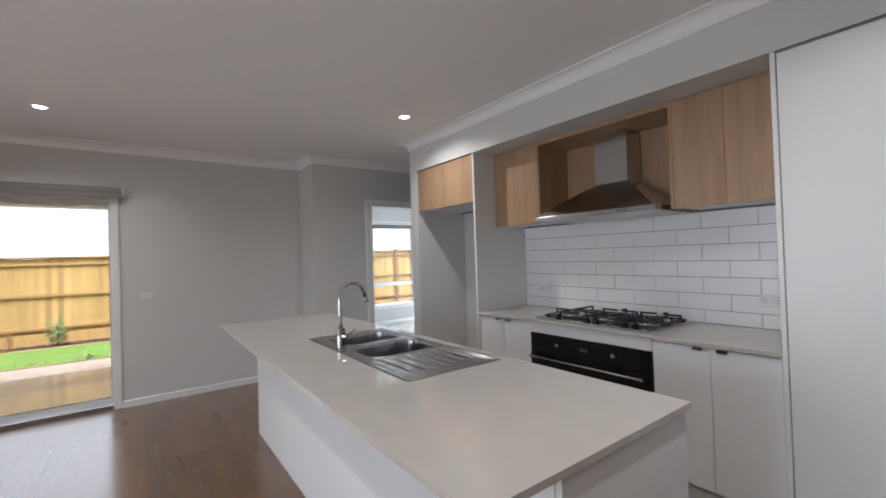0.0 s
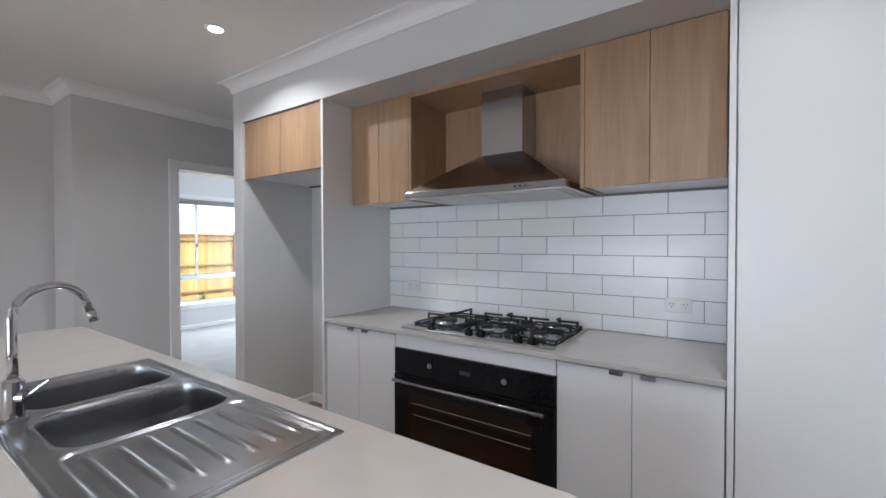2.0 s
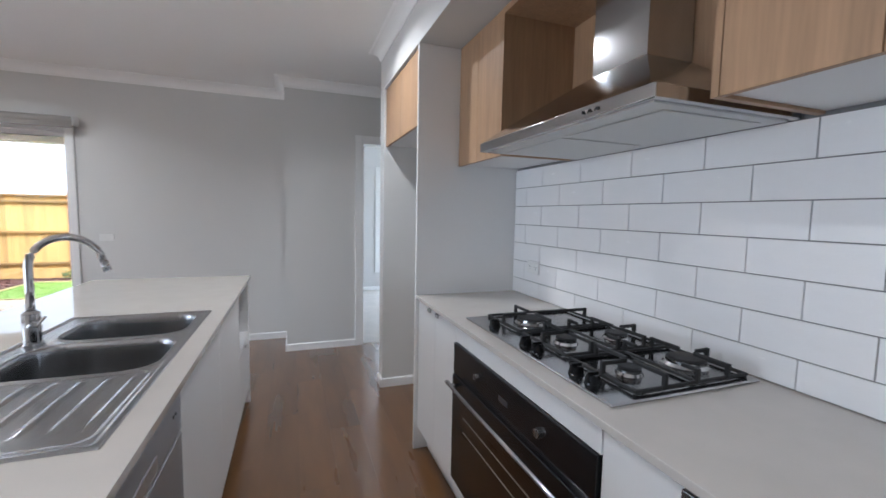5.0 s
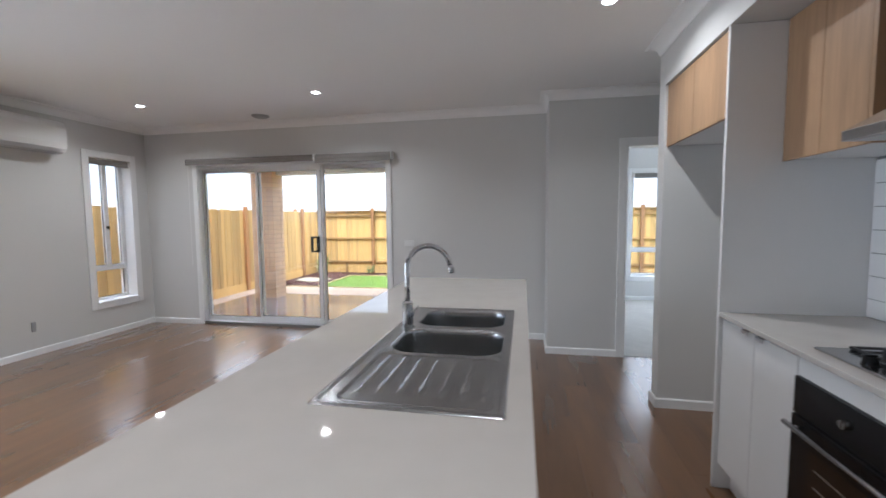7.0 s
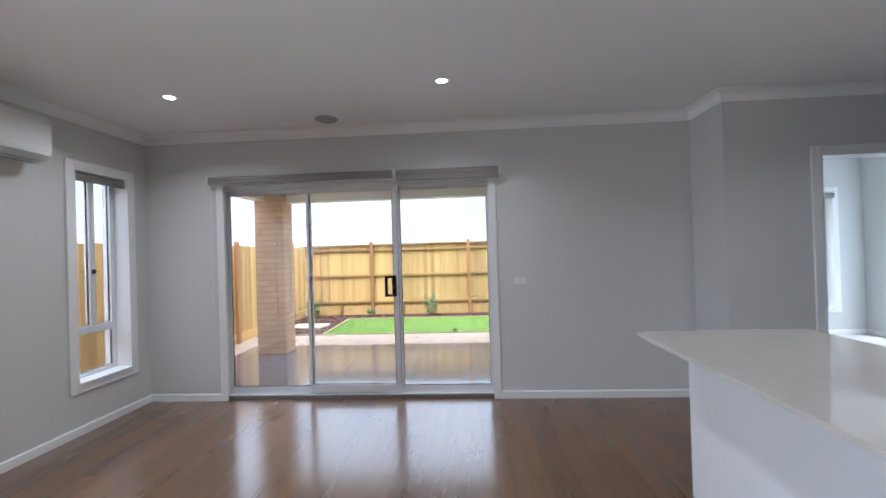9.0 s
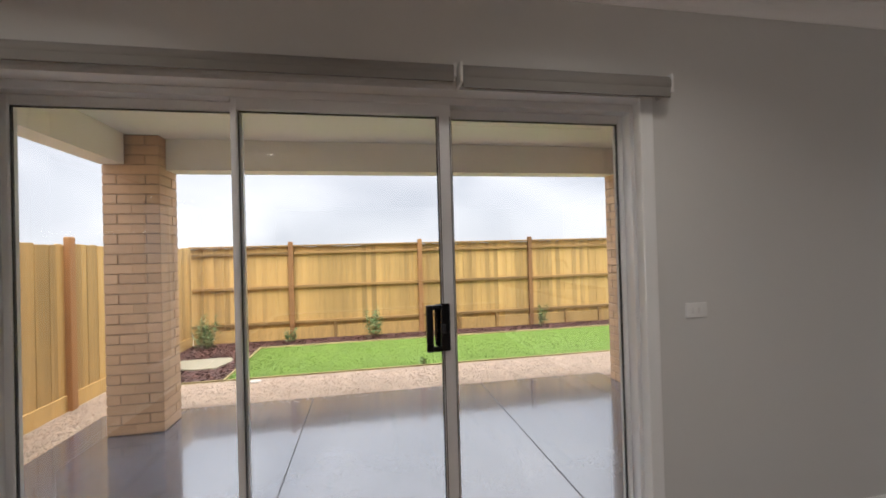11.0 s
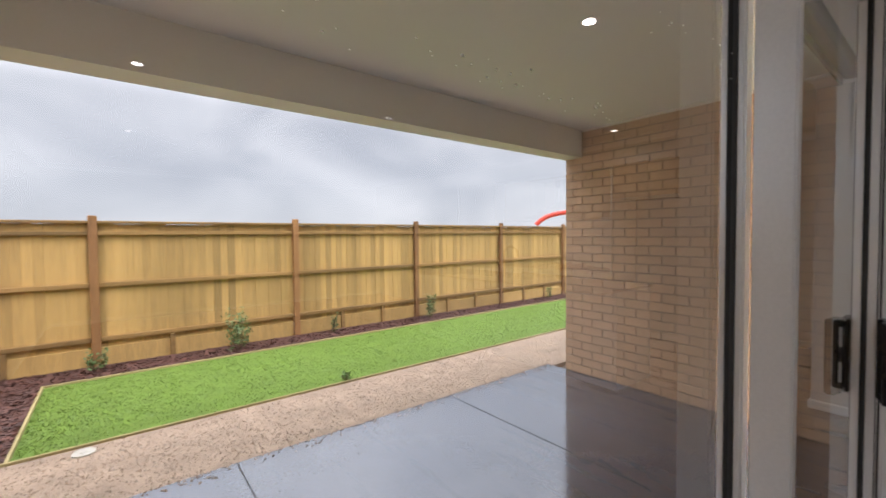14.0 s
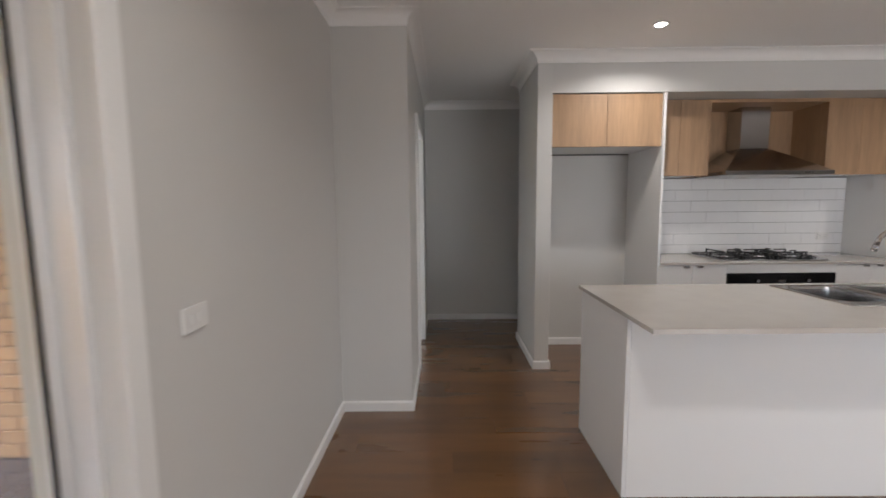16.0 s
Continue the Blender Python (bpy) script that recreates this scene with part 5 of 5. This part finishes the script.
DEADLEAF = mat("dead_leaf", (0.085, 0.045, 0.025), 0.5, var=0.3, scale=30, fine=90)
leaf_litter(1.20, 6.105, 0.075, 11)
leaf_litter(1.07, 6.02, 0.045, 14)
leaf_litter(0.76, 5.98, 0.085, 12)
cover = thing("drain_cover", "round off white plastic drain cover in the gravel", "drain cover", (-2.62, 9.24, YARD_Z))
part("lid", join(cyl(-2.62, 9.24, YARD_Z + 0.0, YARD_Z + 0.030, 0.075, 0.07, 28), cyl(-2.62, 9.24, YARD_Z + 0.030, YARD_Z + 0.035, 0.025, 0.02, 16)), mat("aged_plastic", (0.46, 0.43, 0.37), 0.5, var=0.1), cover)
arm = thing("excavator_arm", "curved red machine boom rising beyond the fence", "excavator", (46.3, 44.5, YARD_Z))
pts = [(46.6 + 2.6 * u, 44.7 - 3.4 * u, 2.9 + 1.9 * (1 - math.exp(-2.6 * u))) for u in [i / 10 for i in range(15)]]
part("boom", tube(pts, 0.34, 10), REDPAINT, arm)
part("mast", box(49.0, 50.6, 38.5, 40.5, YARD_Z, 4.6, 0.1), REDPAINT, arm, "red machine body")

# ---- brickwork ----
brick_me = shared("brick", box(-0.115, 0.115, -0.055, 0.055, -0.0392, 0.0392, 0.003, 1), BRICK)
bw = structure("wall_brick", box(1.606, BUMP_X - 0.001, OUT_Y, 8.050, -0.245, 2.515), MORTAR, "tan face brick wall of the alfresco", "brick wall")
COURSE = 0.0885
for r in range(30):
    z = SLAB_Z + 0.010 + 0.0385 + r * COURSE
    y = OUT_Y - (0.12 if r % 2 else 0.0)
    while y < 8.05:
        a, b = max(OUT_Y, y), min(8.048, y + 0.23)
        if b - a > 0.03:
            piece("brick", brick_me, bw, (1.655 + rng.uniform(-0.0012, 0.0012), (a + b) / 2, z), ((b - a) / 0.23, 1, 1), math.pi / 2)
        y += 0.24
pier = tagged(solid("brick_pier", box(-3.452, -3.008, 7.728, 8.062, -0.245, 2.513), MORTAR), "square tan brick pier holding the alfresco roof", "brick pier")
for r in range(30):
    z = SLAB_Z + 0.010 + 0.0385 + r * COURSE
    if r % 2 == 0:
        lay = [(-3.345, 7.775, 0), (-3.115, 7.775, 0), (-3.055, 7.945, 1), (-3.405, 7.945, 1)]
    else:
        lay = [(-3.055, 7.835, 1), (-3.405, 7.835, 1), (-3.23, 7.775, 0)]
    for x, y, side in lay:
        sc = 1.0 if r % 2 == 0 or side else (3.46 - 3.0 - 0.22 - 0.02) / 0.23
        piece("brick", brick_me, pier, (x, y, z), (sc, 1, 1), math.pi / 2 if side else 0)
    if r % 2:
        for xx in (-3.055, -3.405):
            piece("brick", brick_me, pier, (xx, 8.01, z), (0.43, 1, 1), math.pi / 2)

# rain on the outer glass, the drops' glint put into an opaque white
def drop_at():
    if rng.random() < 0.8:
        return rng.uniform(-2.42, -2.02), 5.4525, 1.496 + rng.gauss(0, 0.007), 0.0004 + 0.0009 * rng.random() ** 2
    return rng.uniform(-2.05, -1.70), 5.4525, 1.615 + rng.gauss(0, 0.018), 0.0006 + 0.0010 * rng.random() ** 2


def drop(x, y, z, r):
    return [(x + r * 1.8, y, z), (x, y, z + r), (x - r * 1.8, y, z), (x, y, z - r), (x, y - r, z)], [(0, 1, 4), (1, 2, 4), (2, 3, 4), (3, 0, 4)]


scatter("rain_drops", 64, drop_at, drop, PLASTIC, "tiny rain drops on the glass, their glint painted white", "rain drops")

# ---- floor boards ----
sub = structure("floor", join(box(WX, BX, SY, NIB_Y0, -0.03, -0.004), box(WX, BX, NIB_Y0, HALL_Y + 0.02, -0.03, -0.004), box(BX, HALL_X, 2.2, HALL_Y + 0.02, -0.03, -0.004), box(WX, BUMP_X, HALL_Y + 0.02, NY + 0.06, -0.03, -0.004)), SUBFLOOR, "glossy brown timber look floor boards", "floor")
plank_me = shared("plank", box(-0.0932, 0.0932, -0.5, 0.5, -0.006, 0.0), FLOOR)
x, k = WX + 0.0935, 0
while x < HALL_X + 0.1:
    lo, hi = SY, (NY + 0.06 if x < BUMP_X else HALL_Y + 0.02)
    if x > 2.70:
        lo = 2.86
    if x > 3.49:
        lo = 2.2
    y = lo - (0.37 * k * 1.618 % 1.0) * 1.38
    while y < hi:
        a, b = max(lo, y), min(hi, y + 1.38)
        if b - a > 0.05:
            piece("plank", plank_me, sub, (x, (a + b) / 2, 0.0), (1, b - a - 0.001, 1))
        y += 1.38
    x, k = x + 0.187, k + 1
